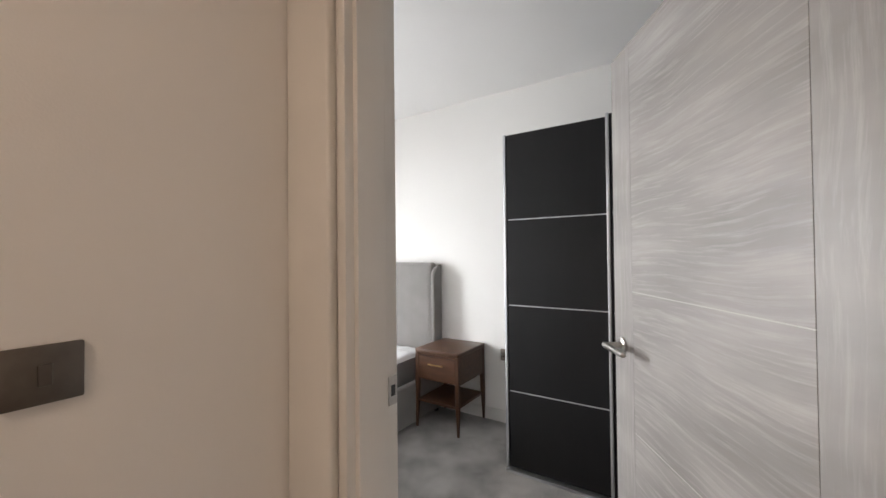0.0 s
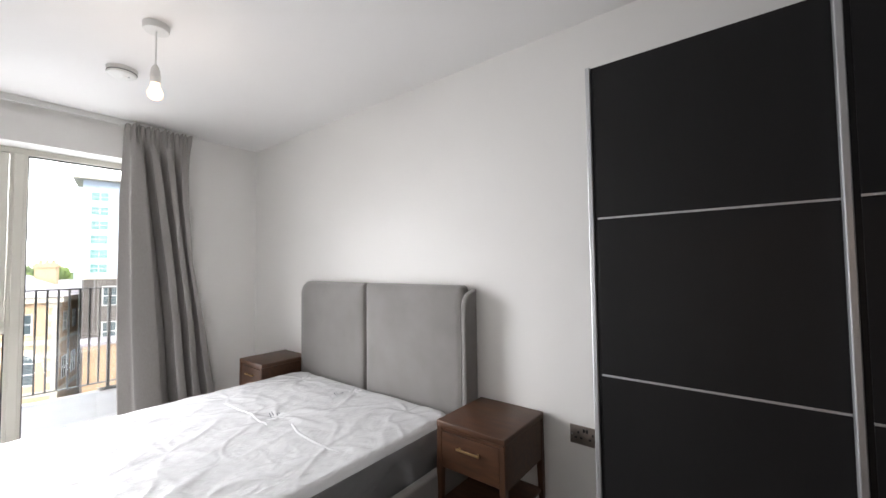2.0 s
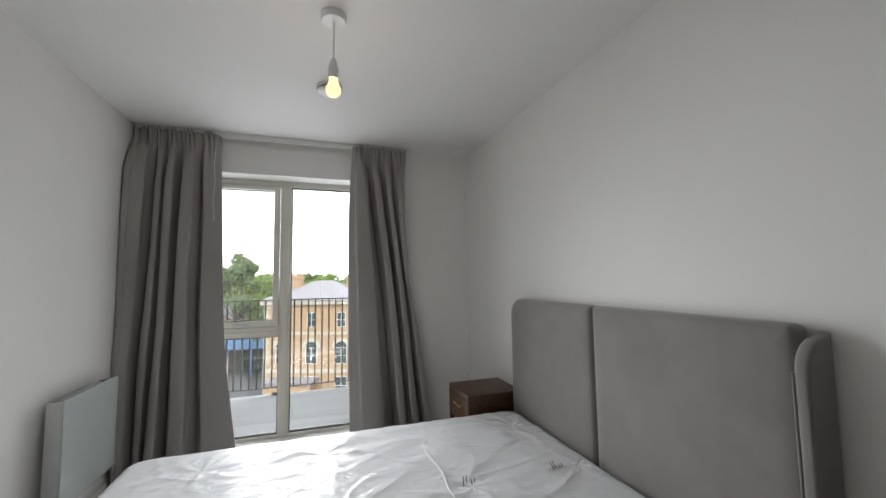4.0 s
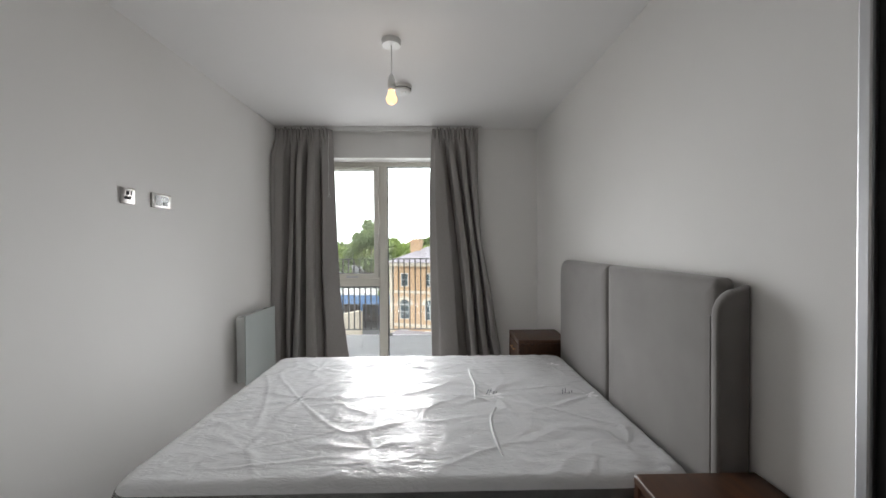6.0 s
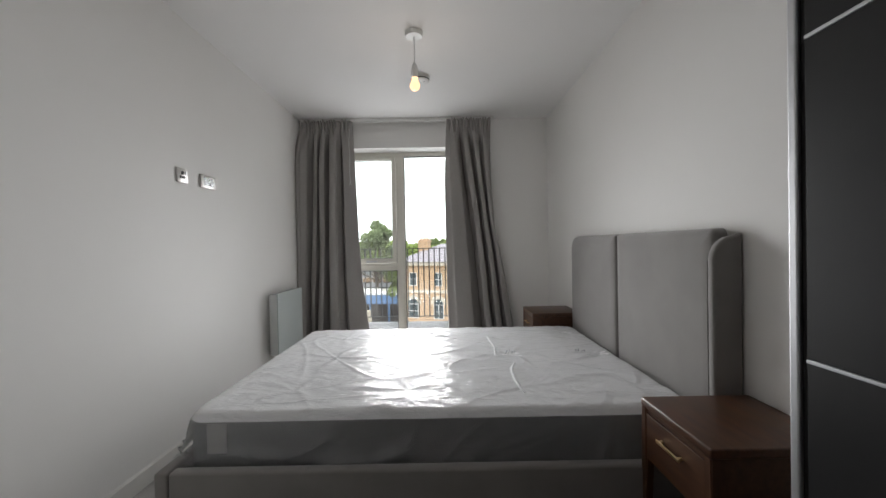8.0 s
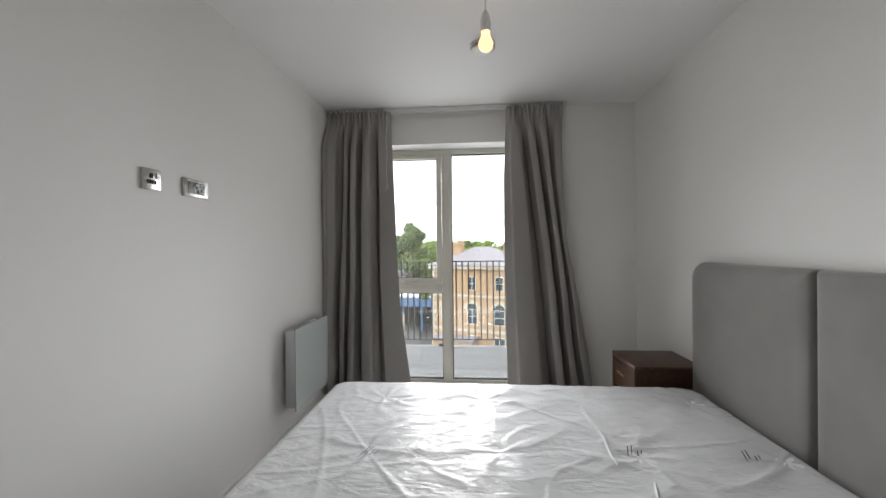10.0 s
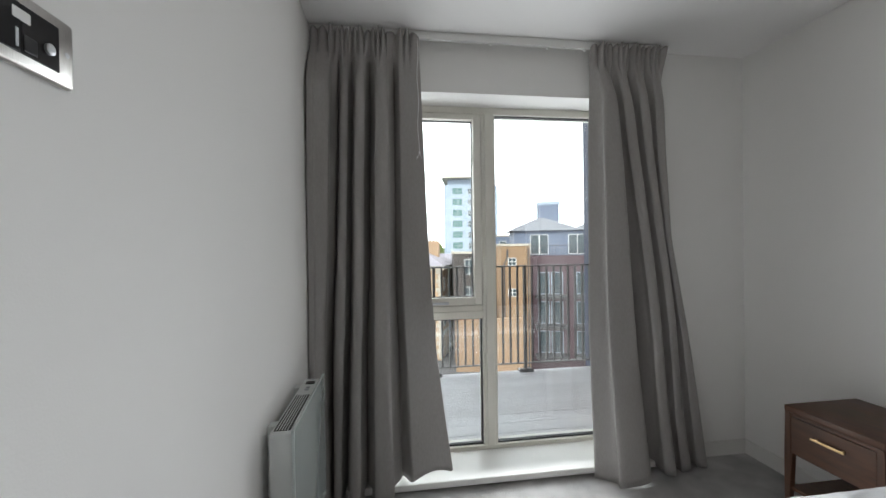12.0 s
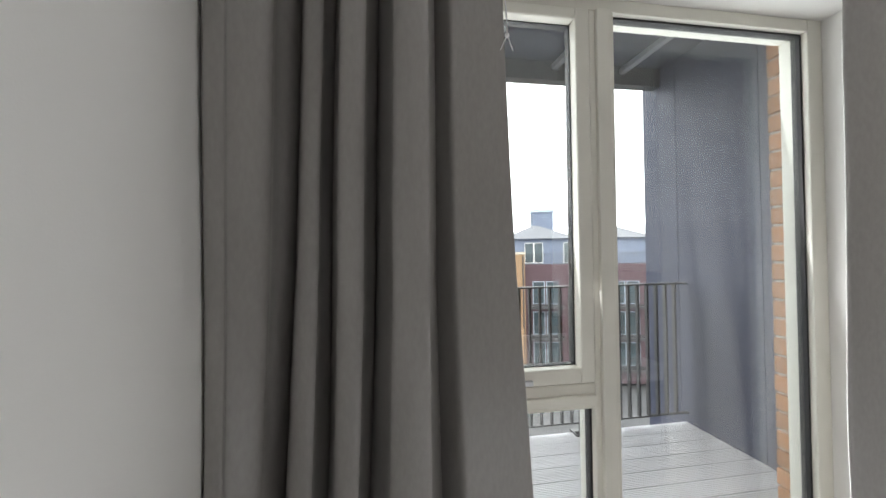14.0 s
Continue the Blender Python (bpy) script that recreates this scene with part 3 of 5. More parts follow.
    part("heading_tape", bm, CURTAIN, c)
    return c


curtain_rail()
left_c = curtain("curtain", 3, ((2.44, (0.012, 0.155, 0.220, 0.308, 0.428, 0.562)), (1.33, (0.006, 0.120, 0.194, 0.291, 0.426, 0.600)), (0.80, (0.006, 0.095, 0.178, 0.268, 0.432, 0.629)),
                                (0.03, (0.040, 0.085, 0.150, 0.260, 0.450, 0.715))),
                 (0.190, 0.090, 0.140, 0.145, 0.130), "grey pencil-pleat curtain hanging beside the socket wall", 0.010, True)
curtain("curtain", 11, ((2.44, (1.530, 1.640, 1.745, 1.860, 1.980)), (1.84, (1.503, 1.705, 1.820, 1.900, 1.985)), (1.34, (1.503, 1.765, 1.885, 1.950, 2.015)),
                        (0.84, (1.506, 1.820, 1.940, 2.025, 2.110)), (0.02, (1.522, 1.890, 2.010, 2.125, 2.240))),
        (0.155, 0.120, 0.105, 0.095), "grey pencil-pleat curtain drawn open, hem flaring out", 0.008, False)


def cord(parent):
    bm = bmesh.new()
    pts = [Vector((0.548 + 0.004 * math.sin(k * 1.3), 3.665 + 0.002 * math.cos(k), 2.36 - k * 0.052)) for k in range(12)]
    for a, b in zip(pts, pts[1:]):
        cyl_bm(a, b, 0.0014, n=6, bm=bm)
    bmesh.ops.create_icosphere(bm, subdivisions=2, radius=0.005, matrix=Matrix.Translation(pts[-1]))
    for dx in (-0.014, 0.012):
        cyl_bm(pts[-1], pts[-1] + Vector((dx, 0, -0.03)), 0.001, n=6, bm=bm)
    part("draw_cord", bm, TICK, parent, "thin pale draw cord knotted at its end")


cord(left_c)


# ---- ceiling fittings ----
def pendant():
    x, y = 1.314, 2.193
    p_ = thing("pendant_light", (x, y, H), "bare warm bulb on a white pendant flex under the ceiling", "pendant light")
    part("ceiling_rose", lathe_bm([(0.050, -0.030), (0.053, -0.024), (0.055, -0.004), (0.055, 0.0)], pose(x, y, H)), WHITEP, p_, smooth=True)
    part("flex", cyl_bm((x, y, H - 0.03), (x, y, 2.265), 0.0032, n=10), WHITEP, p_, smooth=True)
    part("lamp_holder", lathe_bm([(0.0205, 2.180), (0.0205, 2.205), (0.0225, 2.206), (0.0225, 2.216), (0.020, 2.217), (0.0195, 2.238), (0.012, 2.262), (0.006, 2.270)],
                                 pose(x, y, 0)), WHITEP, p_, smooth=True)
    prof = [(0.0015, 2.0985)] + [(0.0315 * math.sin(a), 2.130 - 0.0315 * math.cos(a)) for a in (0.3, 0.6, 0.9, 1.2, 1.57, 1.95, 2.25)] + [(0.019, 2.166), (0.017, 2.180)]
    bulb = part("bulb", lathe_bm(prof, pose(x, y, 0)), BULB, p_, "glowing warm glass bulb", smooth=True)
    bulb.visible_shadow = False


pendant()


def smoke_alarm():
    x, y = 1.317, 2.83
    s = thing("smoke_detector", (x, y, H), "white round smoke alarm on the ceiling", "smoke detector")
    part("base", lathe_bm([(0.0731, -0.0143), (0.0731, 0.0000)], pose(x, y, H)), WHITEP, s, smooth=True)
    part("cover", lathe_bm([(0.0378, -0.0440), (0.0554, -0.0429), (0.0680, -0.0363), (0.0706, -0.0198), (0.0680, -0.0154)], pose(x, y, H)), WHITEP, s, smooth=True)
    part("vent", lathe_bm([(0.0712, -0.0270), (0.0712, -0.0226)], pose(x, y, H)), DARKP, s)
    part("button", lathe_bm([(0.0126, -0.0473), (0.0151, -0.0429)], pose(x + 0.012, y - 0.012, H)), TRIM, s)
    part("indicator", lathe_bm([(0.0038, -0.0451), (0.0038, -0.0407)], pose(x + 0.03, y - 0.015, H)), DARKP, s)


smoke_alarm()


# ---- sockets and switch ----
def plate_on_west(name, y0, y1, z0, z1, label, cat):
    p_ = thing(name, (0, (y0 + y1) / 2, (z0 + z1) / 2), label, cat)
    part("plate", box_bm(0.0, 0.010, y0, y1, z0, z1, 0.005, 3), STEEL, p_, "brushed steel face plate", smooth=True)
    for y in (y0 + 0.012, y1 - 0.012):
        part("screw", cyl_bm((0.008, y, (z0 + z1) / 2), (0.0105, y, (z0 + z1) / 2), 0.0035, n=12), ALU, p_)
    return p_


def socket_single():
    s = plate_on_west("wall_socket", 1.925, 2.017, 1.517, 1.600, "brushed steel single switched socket on the wall", "socket")
    y, z = 1.958, 1.540
    part("pin_hole", box_bm(0.0095, 0.0108, y + 0.001, y + 0.014, z + 0.022, z + 0.042, 0.004), DARKP, s)
    for dy in (-0.012, 0.011):
        part("pin_hole", box_bm(0.0095, 0.0108, y + dy, y + dy + 0.017, z, z + 0.016, 0.004), DARKP, s)
    part("rocker", box_bm(0.008, 0.0145, 1.988, 2.002, 1.563, 1.585, 0.002), ALU, s, "satin metal switch rocker")


def socket_media():
    s = plate_on_west("media_socket", 2.131, 2.286, 1.517, 1.599, "brushed steel aerial and data outlet on the wall", "socket")
    module = part("module", box_bm(0.008, 0.0118, 2.160, 2.213, 1.531, 1.585, 0.001), GLOSSP, s, "black outlet module")
    part("panel", box_bm(0.008, 0.0112, 2.2135, 2.262, 1.531, 1.585, 0.001), GLOSSP, s, "black outlet panel")
    part("data_port", box_bm(0.011, 0.0123, 2.203, 2.224, 1.566, 1.578, 0.001), WHITEP, s, "small white data port")
    part("data_port", box_bm(0.011, 0.0121, 2.216, 2.232, 1.535, 1.553, 0.001), DARKP, s, "black data port")
    part("clip", box_bm(0.0118, 0.0126, 2.206, 2.209, 1.536, 1.556), ALU, module)
    part("aerial_port", lathe_bm([(0.0065, 0.0), (0.0065, 0.003), (0.004, 0.004)], pose(0.011, 2.247, 1.552, 0, 90, 0)), ALU, s, "round aerial port")


def socket_east():
    y0, y1, z0, z1 = 0.565, 0.711, 0.455, 0.541
    s = thing("wall_socket", (W, (y0 + y1) / 2, (z0 + z1) / 2), "dark bronze double socket on the wall beside the bedside table", "socket")
    part("plate", box_bm(W - 0.009, W, y0, y1, z0, z1, 0.003), SOCKETP, s, "dark bronze face plate", smooth=True)
    zc = (z0 + z1) / 2
    for yc in (y0 + 0.040, y1 - 0.040):
        part("pin_hole", box_bm(W - 0.0102, W - 0.0085, yc - 0.004, yc + 0.004, zc + 0.006, zc + 0.018, 0.002), DARKP, s)
        for dy in (-0.013, 0.013):
            part("pin_hole", box_bm(W - 0.0102, W - 0.0085, yc + dy - 0.006, yc + dy + 0.006, zc - 0.016, zc - 0.008, 0.002), DARKP, s)
    for yc in (y0 + 0.066, y1 - 0.066):
        part("rocker", box_bm(W - 0.013, W - 0.008, yc - 0.005, yc + 0.005, zc + 0.016, zc + 0.032, 0.002), DARKP, s)
    for yc in (y0 + 0.010, y1 - 0.010):
        part("screw", cyl_bm((W - 0.0095, yc, zc), (W - 0.008, yc, zc), 0.0035, n=12), ALU, s)


def light_switch():
    s = thing("light_switch", (0.10, 0.293, 1.08), "brushed steel light switch on the hall wall", "light switch")
    part("plate", box_bm(0.058, 0.146, 0.284, 0.293, 1.037, 1.123, 0.003), SWITCHP, s, smooth=True)
    part("rocker", box_bm(0.094, 0.110, 0.280, 0.285, 1.064, 1.096, 0.002), SWITCHP, s)


socket_single()
socket_media()
socket_east()
light_switch()


# ---- panel heater ----
def heater():
    h_ = thing("panel_heater", (0, 3.22, 0.228), "slim wall heater with a pale glass front", "heater")
    for y in (3.03, 3.37):
        part("bracket", box_bm(0.0, 0.03, y, y + 0.04, 0.28, 0.745, 0.002), HEATWHITE, h_)
    body = part("body", box_bm(0.022, 0.092, 2.968, 3.470, 0.245, 0.747, 0.006), HEATWHITE, h_, "white steel heater case", smooth=True)
    part("front", box_bm(0.092, 0.102, 2.957, 3.492, 0.228, 0.760, 0.002), HEATGLASS, h_, "pale grey-green glass front")
    part("grille", box_bm(0.032, 0.082, 2.99, 3.28, 0.7475, 0.7495), DARKP, body, "black outlet grille")
    for k in range(5):
        x = 0.0385 + k * 0.0085
        part("slat", box_bm(x, x + 0.0025, 2.99, 3.28, 0.748, 0.7508), HEATWHITE, body)
    part("display", box_bm(0.04, 0.075, 3.40, 3.43, 0.7475, 0.7505), DARKP, body)
    for y in (3.33, 3.355, 3.45):
        part("button", box_bm(0.05, 0.066, y, y + 0.012, 0.747, 0.751, 0.001), ALU, body)


heater()


# ---- bed ----
def pad_bm(x_front, x_back, y0, y1, z0, z1, r0, r1, puff=0.003, edge=0.034):
    """An upholstered pad facing west: rounded top corners (r0 at y0, r1 at y1) and a soft, pulled-in rim."""
    bm = bmesh.new()

    def outline(inset):
        a, b, lo, hi = y0 + inset, y1 - inset, z0 + inset * 0.3, z1 - inset
        pts = [(a, lo), (b, lo)]
        for k in range(9):
            t = k / 8 * math.pi / 2
            r = max(0.004, r1 - inset)
            pts.append((b - r + r * math.cos(t), hi - r + r * math.sin(t)))
        for k in range(9):
            t = math.pi / 2 + k / 8 * math.pi / 2
            r = max(0.004, r0 - inset)
            pts.append((a + r + r * math.cos(t), hi - r + r * math.sin(t)))
        return pts
    rings = []
    for inset, x in [(0.0, x_back), (0.0, x_front + edge * 0.9), (edge * 0.1, x_front + edge * 0.5), (edge * 0.35, x_front + edge * 0.18),
                     (edge * 0.7, x_front + edge * 0.05), (edge * 1.3, x_front - puff * 0.7), (edge * 2.0, x_front - puff)]:
        rings.append([bm.verts.new((x, y, z)) for y, z in outline(inset)])
    n = len(rings[0])
    for a, b in zip(rings, rings[1:]):
        for k in range(n):
            bm.faces.new((a[k], a[(k + 1) % n], b[(k + 1) % n], b[k]))
    bm.faces.new(list(reversed(rings[0])))
    bm.faces.new(rings[-1])
    bmesh.ops.recalc_face_normals(bm, faces=bm.faces)
    return bm


def bed():
    b = thing("bed", (1.5, 2.08, 0), "grey velvet upholstered bed with a winged headboard", "bed")
    hb = part("headboard", box_bm(2.535, 2.587, 1.240, 2.925, 0.06, 1.13, 0.01), FABRIC, b, "grey velvet headboard")
    part("pad", pad_bm(2.505, 2.56, 1.272, 2.103, 0.25, 1.185, 0.03, 0.012), FABRIC, hb, smooth=True)
    part("pad", pad_bm(2.505, 2.56, 2.109, 2.915, 0.25, 1.185, 0.012, 0.11), FABRIC, hb, smooth=True)
    # side wings: slabs with a rounded front top corner and a padded front edge
    for y0, y1, xf in ((1.230, 1.268, 2.475), (2.915, 2.930, 2.545)):
        bm = bmesh.new()
        k_ = (2.56 - xf) / 0.09
        prof = [(2.587, 0.05), (xf, 0.05), (xf, 1.06)] + [(xf + k_ * 0.09 - k_ * 0.09 * math.cos(t), 1.06 + 0.095 * math.sin(t)) for t in (0.3, 0.6, 0.9, 1.2, 1.57)] + [(2.587, 1.165)]
        lo = [bm.verts.new((x, y0, z)) for x, z in prof]
        hi = [bm.verts.new((x, y1, z)) for x, z in prof]
        for k in range(len(prof)):
            bm.faces.new((lo[k], lo[(k + 1) % len(prof)], hi[(k + 1) % len(prof)], hi[k]))
        bm.faces.new(lo)
        bm.faces.new(hi)
        bmesh.ops.recalc_face_normals(bm, faces=bm.faces)
        es = [e for e in bm.edges if abs(e.verts[0].co.y - e.verts[1].co.y) < 1e-6]
        bmesh.ops.bevel(bm, geom=es, offset=min(0.012, (y1 - y0) * 0.4), segments=3, affect="EDGES", profile=0.5)
        part("wing", bm, FABRIC, hb, "curved upholstered wing", smooth=True)
    part("piping", cyl_bm((2.479, 1.269, 0.3), (2.479, 1.269, 1.06), 0.004, n=8), FABRIC, hb, smooth=True)
    for y0, y1 in ((1.205, 1.255), (2.845, 2.895)):
        part("side_rail", box_bm(0.44, 2.54, y0, y1, 0.03, 0.315, 0.012, 3), FABRIC, b, "grey velvet side rail", smooth=True)
    part("foot_rail", box_bm(0.385, 0.44, 1.205, 2.895, 0.03, 0.315, 0.012, 3), FABRIC, b, "grey velvet foot rail", smooth=True)
    part("slat_base", box_bm(0.44, 2.53, 1.255, 2.845, 0.16, 0.20), DARKP, b)
    for x in (0.43, 2.50):
        for y in (1.24, 2.86):
            part("leg", cyl_bm((x, y, 0.0), (x, y, 0.05), 0.018, 0.022), DARKP, b)


bed()

MX0, MX1, MY0, MY1, MZ0, MZ1 = 0.425, 2.475, 1.318, 2.838, 0.20, 0.484
MR = 0.09                              # the corners' radius in plan
TUFTS = [(0.78 + 0.52 * i + 0.05 * (j % 2), 1.55 + 0.52 * j) for i in range(4) for j in range(3)]


def ridge(x, y, scale, warp, seed, sharp):
    """A net of thin creases, 0 to 1."""
    wx = warp * noise.noise(Vector((x * 2.1, y * 2.1, seed + 4.0)))
    wy = warp * noise.noise(Vector((x * 2.3, y * 2.3, seed + 8.0)))
    q = noise.noise(Vector((x * scale + wx, y * scale * 1.35 + wy, seed)))
    return max(0.0, 1 - abs(q) * sharp) ** 2


def crumple(x, y):
    """Height of the loose film above the ticking: folds that run out from the tufts, long drag lines and fine creases."""
    h_ = 0.0
    for k, (tx, ty) in enumerate(TUFTS):
        dx, dy = x - tx, y - ty
        r = math.hypot(dx, dy) + 1e-4
        if r < 0.42:
            a = math.atan2(dy, dx)
            ray = abs(math.sin(a * (2.0 + 0.5 * (k % 3)) + k * 1.7 + 1.8 * noise.noise(Vector((x * 4, y * 4, k))))) ** 7
            h_ += (0.0040 + 0.0025 * (k % 2)) * ray * math.exp(-((r - 0.14) / 0.15) ** 2) - 0.004 * math.exp(-(r / 0.09) ** 2)
    h_ += 0.0042 * ridge(x + 0.5 * y, 0.45 * y, 2.6, 0.5, 1.0, 9) + 0.0035 * ridge(0.6 * x, y - 0.4 * x, 3.4, 0.7, 5.0, 8) + 0.0010 * ridge(x, y, 9.0, 2.0, 7.0, 6)
    return h_ + 0.0015 * noise.noise(Vector((x * 16, y * 16, 2.0))) + 0.004 * noise.noise(Vector((x * 2.2, y * 2.2, 6.0)))


def slab_bm(x0, x1, y0, y1, z0, z1, corner, rim):
    """A block with round corners in plan and a soft rim."""
    bm = box_bm(x0, x1, y0, y1, z0, z1)
    up = [e for e in bm.edges if abs(e.verts[0].co.z - e.verts[1].co.z) > 0.01]
    bmesh.ops.bevel(bm, geom=up, offset=corner, segments=7, affect="EDGES", profile=0.5)
    flat = [e for e in bm.edges if abs(e.verts[0].co.z - e.verts[1].co.z) < 1e-5 and len(e.link_faces) == 2
            and any(abs(f.normal.z) > 0.9 for f in e.link_faces) and not all(abs(f.normal.z) > 0.9 for f in e.link_faces)]
    bmesh.ops.bevel(bm, geom=flat, offset=rim, segments=4, affect="EDGES", profile=0.5)
    return bm


def rounded(px, py):
    """Draw the film in at the corners, so that it follows the mattress's round corners."""
    cx = MX0 + MR if px < MX0 + MR else MX1 - MR if px > MX1 - MR else None
    cy = MY0 + MR if py < MY0 + MR else MY1 - MR if py > MY1 - MR else None
    if cx is None or cy is None:
        return px, py
    dx, dy = px - cx, py - cy
    k = max(abs(dx), abs(dy)) / (math.hypot(dx, dy) + 1e-6)
    return cx + dx * k, cy + dy * k


def mattress():
    m_ = thing("mattress", (1.45, 2.05, MZ0), "white mattress still wrapped in crinkled clear plastic", "mattress")
    part("ticking", slab_bm(MX0, MX1, MY0, MY1, MZ0, MZ1 - 0.004, MR, 0.036), TICK, m_, "white quilted ticking", smooth=True)
    part("border", slab_bm(MX0 - 0.003, MX1 + 0.003, MY0 - 0.003, MY1 + 0.003, MZ0 + 0.002, MZ1 - 0.030, MR, 0.008), BORDER, m_, "grey cloth side border", smooth=True)
    # film: one sheet over the top and down the sides
    bm = bmesh.new()
    nx, ny, skirt = 270, 208, 18
    rows = []
    drop = MZ1 - 0.325
    for i in range(-skirt, nx + skirt + 1):
        row = []
        for j in range(-skirt, ny + skirt + 1):
            u, v = min(max(i / nx, 0), 1), min(max(j / ny, 0), 1)
            x, y = MX0 + (MX1 - MX0) * u, MY0 + (MY1 - MY0) * v
            over = max(-i, i - nx, 0) / skirt, max(-j, j - ny, 0) / skirt
            d = max(over)
            ex, ey = min(u, 1 - u) * (MX1 - MX0), min(v, 1 - v) * (MY1 - MY0)
            edge = min(ex, ey)
            soft = 0.75 * (0.04 - math.sqrt(max(0.0, 0.04 ** 2 - max(0.0, 0.04 - edge) ** 2)))
            z = MZ1 - soft + crumple(x, y) * min(1, edge / 0.05 + 0.25)
            out = 0.006
            if d > 0:
                z = MZ1 - 0.028 - drop * d + 0.010 * noise.noise(Vector((x * 9, y * 9, 3))) * d
                out = 0.008 + 0.020 * d ** 0.5 * abs(noise.noise(Vector((x * 5, y * 5, d * 1.5)))) + 0.040 * d + 0.026 * d ** 0.6 * ridge(x * 1.0 + d * 0.35, y + d * 0.22, 3.4, 1.5, 8.0, 6)
            px = x + (out if i > nx / 2 else -out) * (over[0] > 0 or ex < 0.001)
            py = y + (out if j > ny / 2 else -out) * (over[1] > 0 or ey < 0.001)
            row.append(bm.verts.new((*rounded(px, py), z)))
        rows.append(row)
    for i, (a, b) in enumerate(zip(rows, rows[1:])):
        for k in range(len(a) - 1):
            f_ = bm.faces.new((a[k], b[k], b[k + 1], a[k + 1]))
            # sides get the copy darkened for shade
            f_.material_index = 0 if skirt <= i < nx + skirt and skirt <= k < ny + skirt else 1
    film = part("plastic_cover", bm, FILM, m_, "clear crinkled polythene wrapping", smooth=False)
    film.data.materials.append(FILM_SIDE)
    film.data.shade_smooth()
    part("corner_tape", box_bm(0.522, 0.600, MY0 - 0.0065, MY0 - 0.0035, MZ0 + 0.13, MZ1 - 0.036, 0.001), TAPE, m_, "white tape strip down the mattress side")
    for xs, ya, yb, bow in ((1.765, 2.50, 2.00, 0.014), (1.850, 1.91, 1.47, -0.030)):
        bm = bmesh.new()
        last = None
        for k in range(17):
            t = k / 16
            y = ya + (yb - ya) * t
            x = xs + bow * math.sin(math.pi * t) - 0.03 * t * (bow < -0.02) + 0.006 * noise.noise(Vector((y * 7, xs, 1)))
            half = 0.009 * math.sin(math.pi * min(1, 0.08 + 0.9 * t)) ** 0.5
            z = MZ1 + crumple(x, y) + 0.0025
            pair = [bm.verts.new((x - half, y, z - 0.002)), bm.verts.new((x, y, z + 0.002)), bm.verts.new((x + half, y, z - 0.002))]
            if last:
                for q in range(2):
                    bm.faces.new((last[q], last[q + 1], pair[q + 1], pair[q]))
            last = pair
        part("welded_seam", bm, WELD, m_, "milky raised seam in the wrapping", smooth=True)
    for k, (x, y) in enumerate(((0.840, 2.050), (1.858, 2.120), (2.27, 2.10))):
        bm = bmesh.new()
        for i in range(4):
            x0, y0 = x - 0.030 + i * 0.018, y - 0.045 + 0.012 * (i % 2)
            ln = (0.070, 0.062, 0.036, 0.03)[i]
            vs = [bm.verts.new((px, py, MZ1 + max(crumple(x, y), crumple(px, py)) + 0.006)) for px, py in ((x0, y0), (x0 + 0.004, y0), (x0 + 0.004 + ln * 0.35, y0 + ln), (x0 + ln * 0.35, y0 + ln))]
            bm.faces.new(vs)
        part("printed_mark", bm, INK, m_, "small printed blue-grey mark on the wrapping")


mattress()


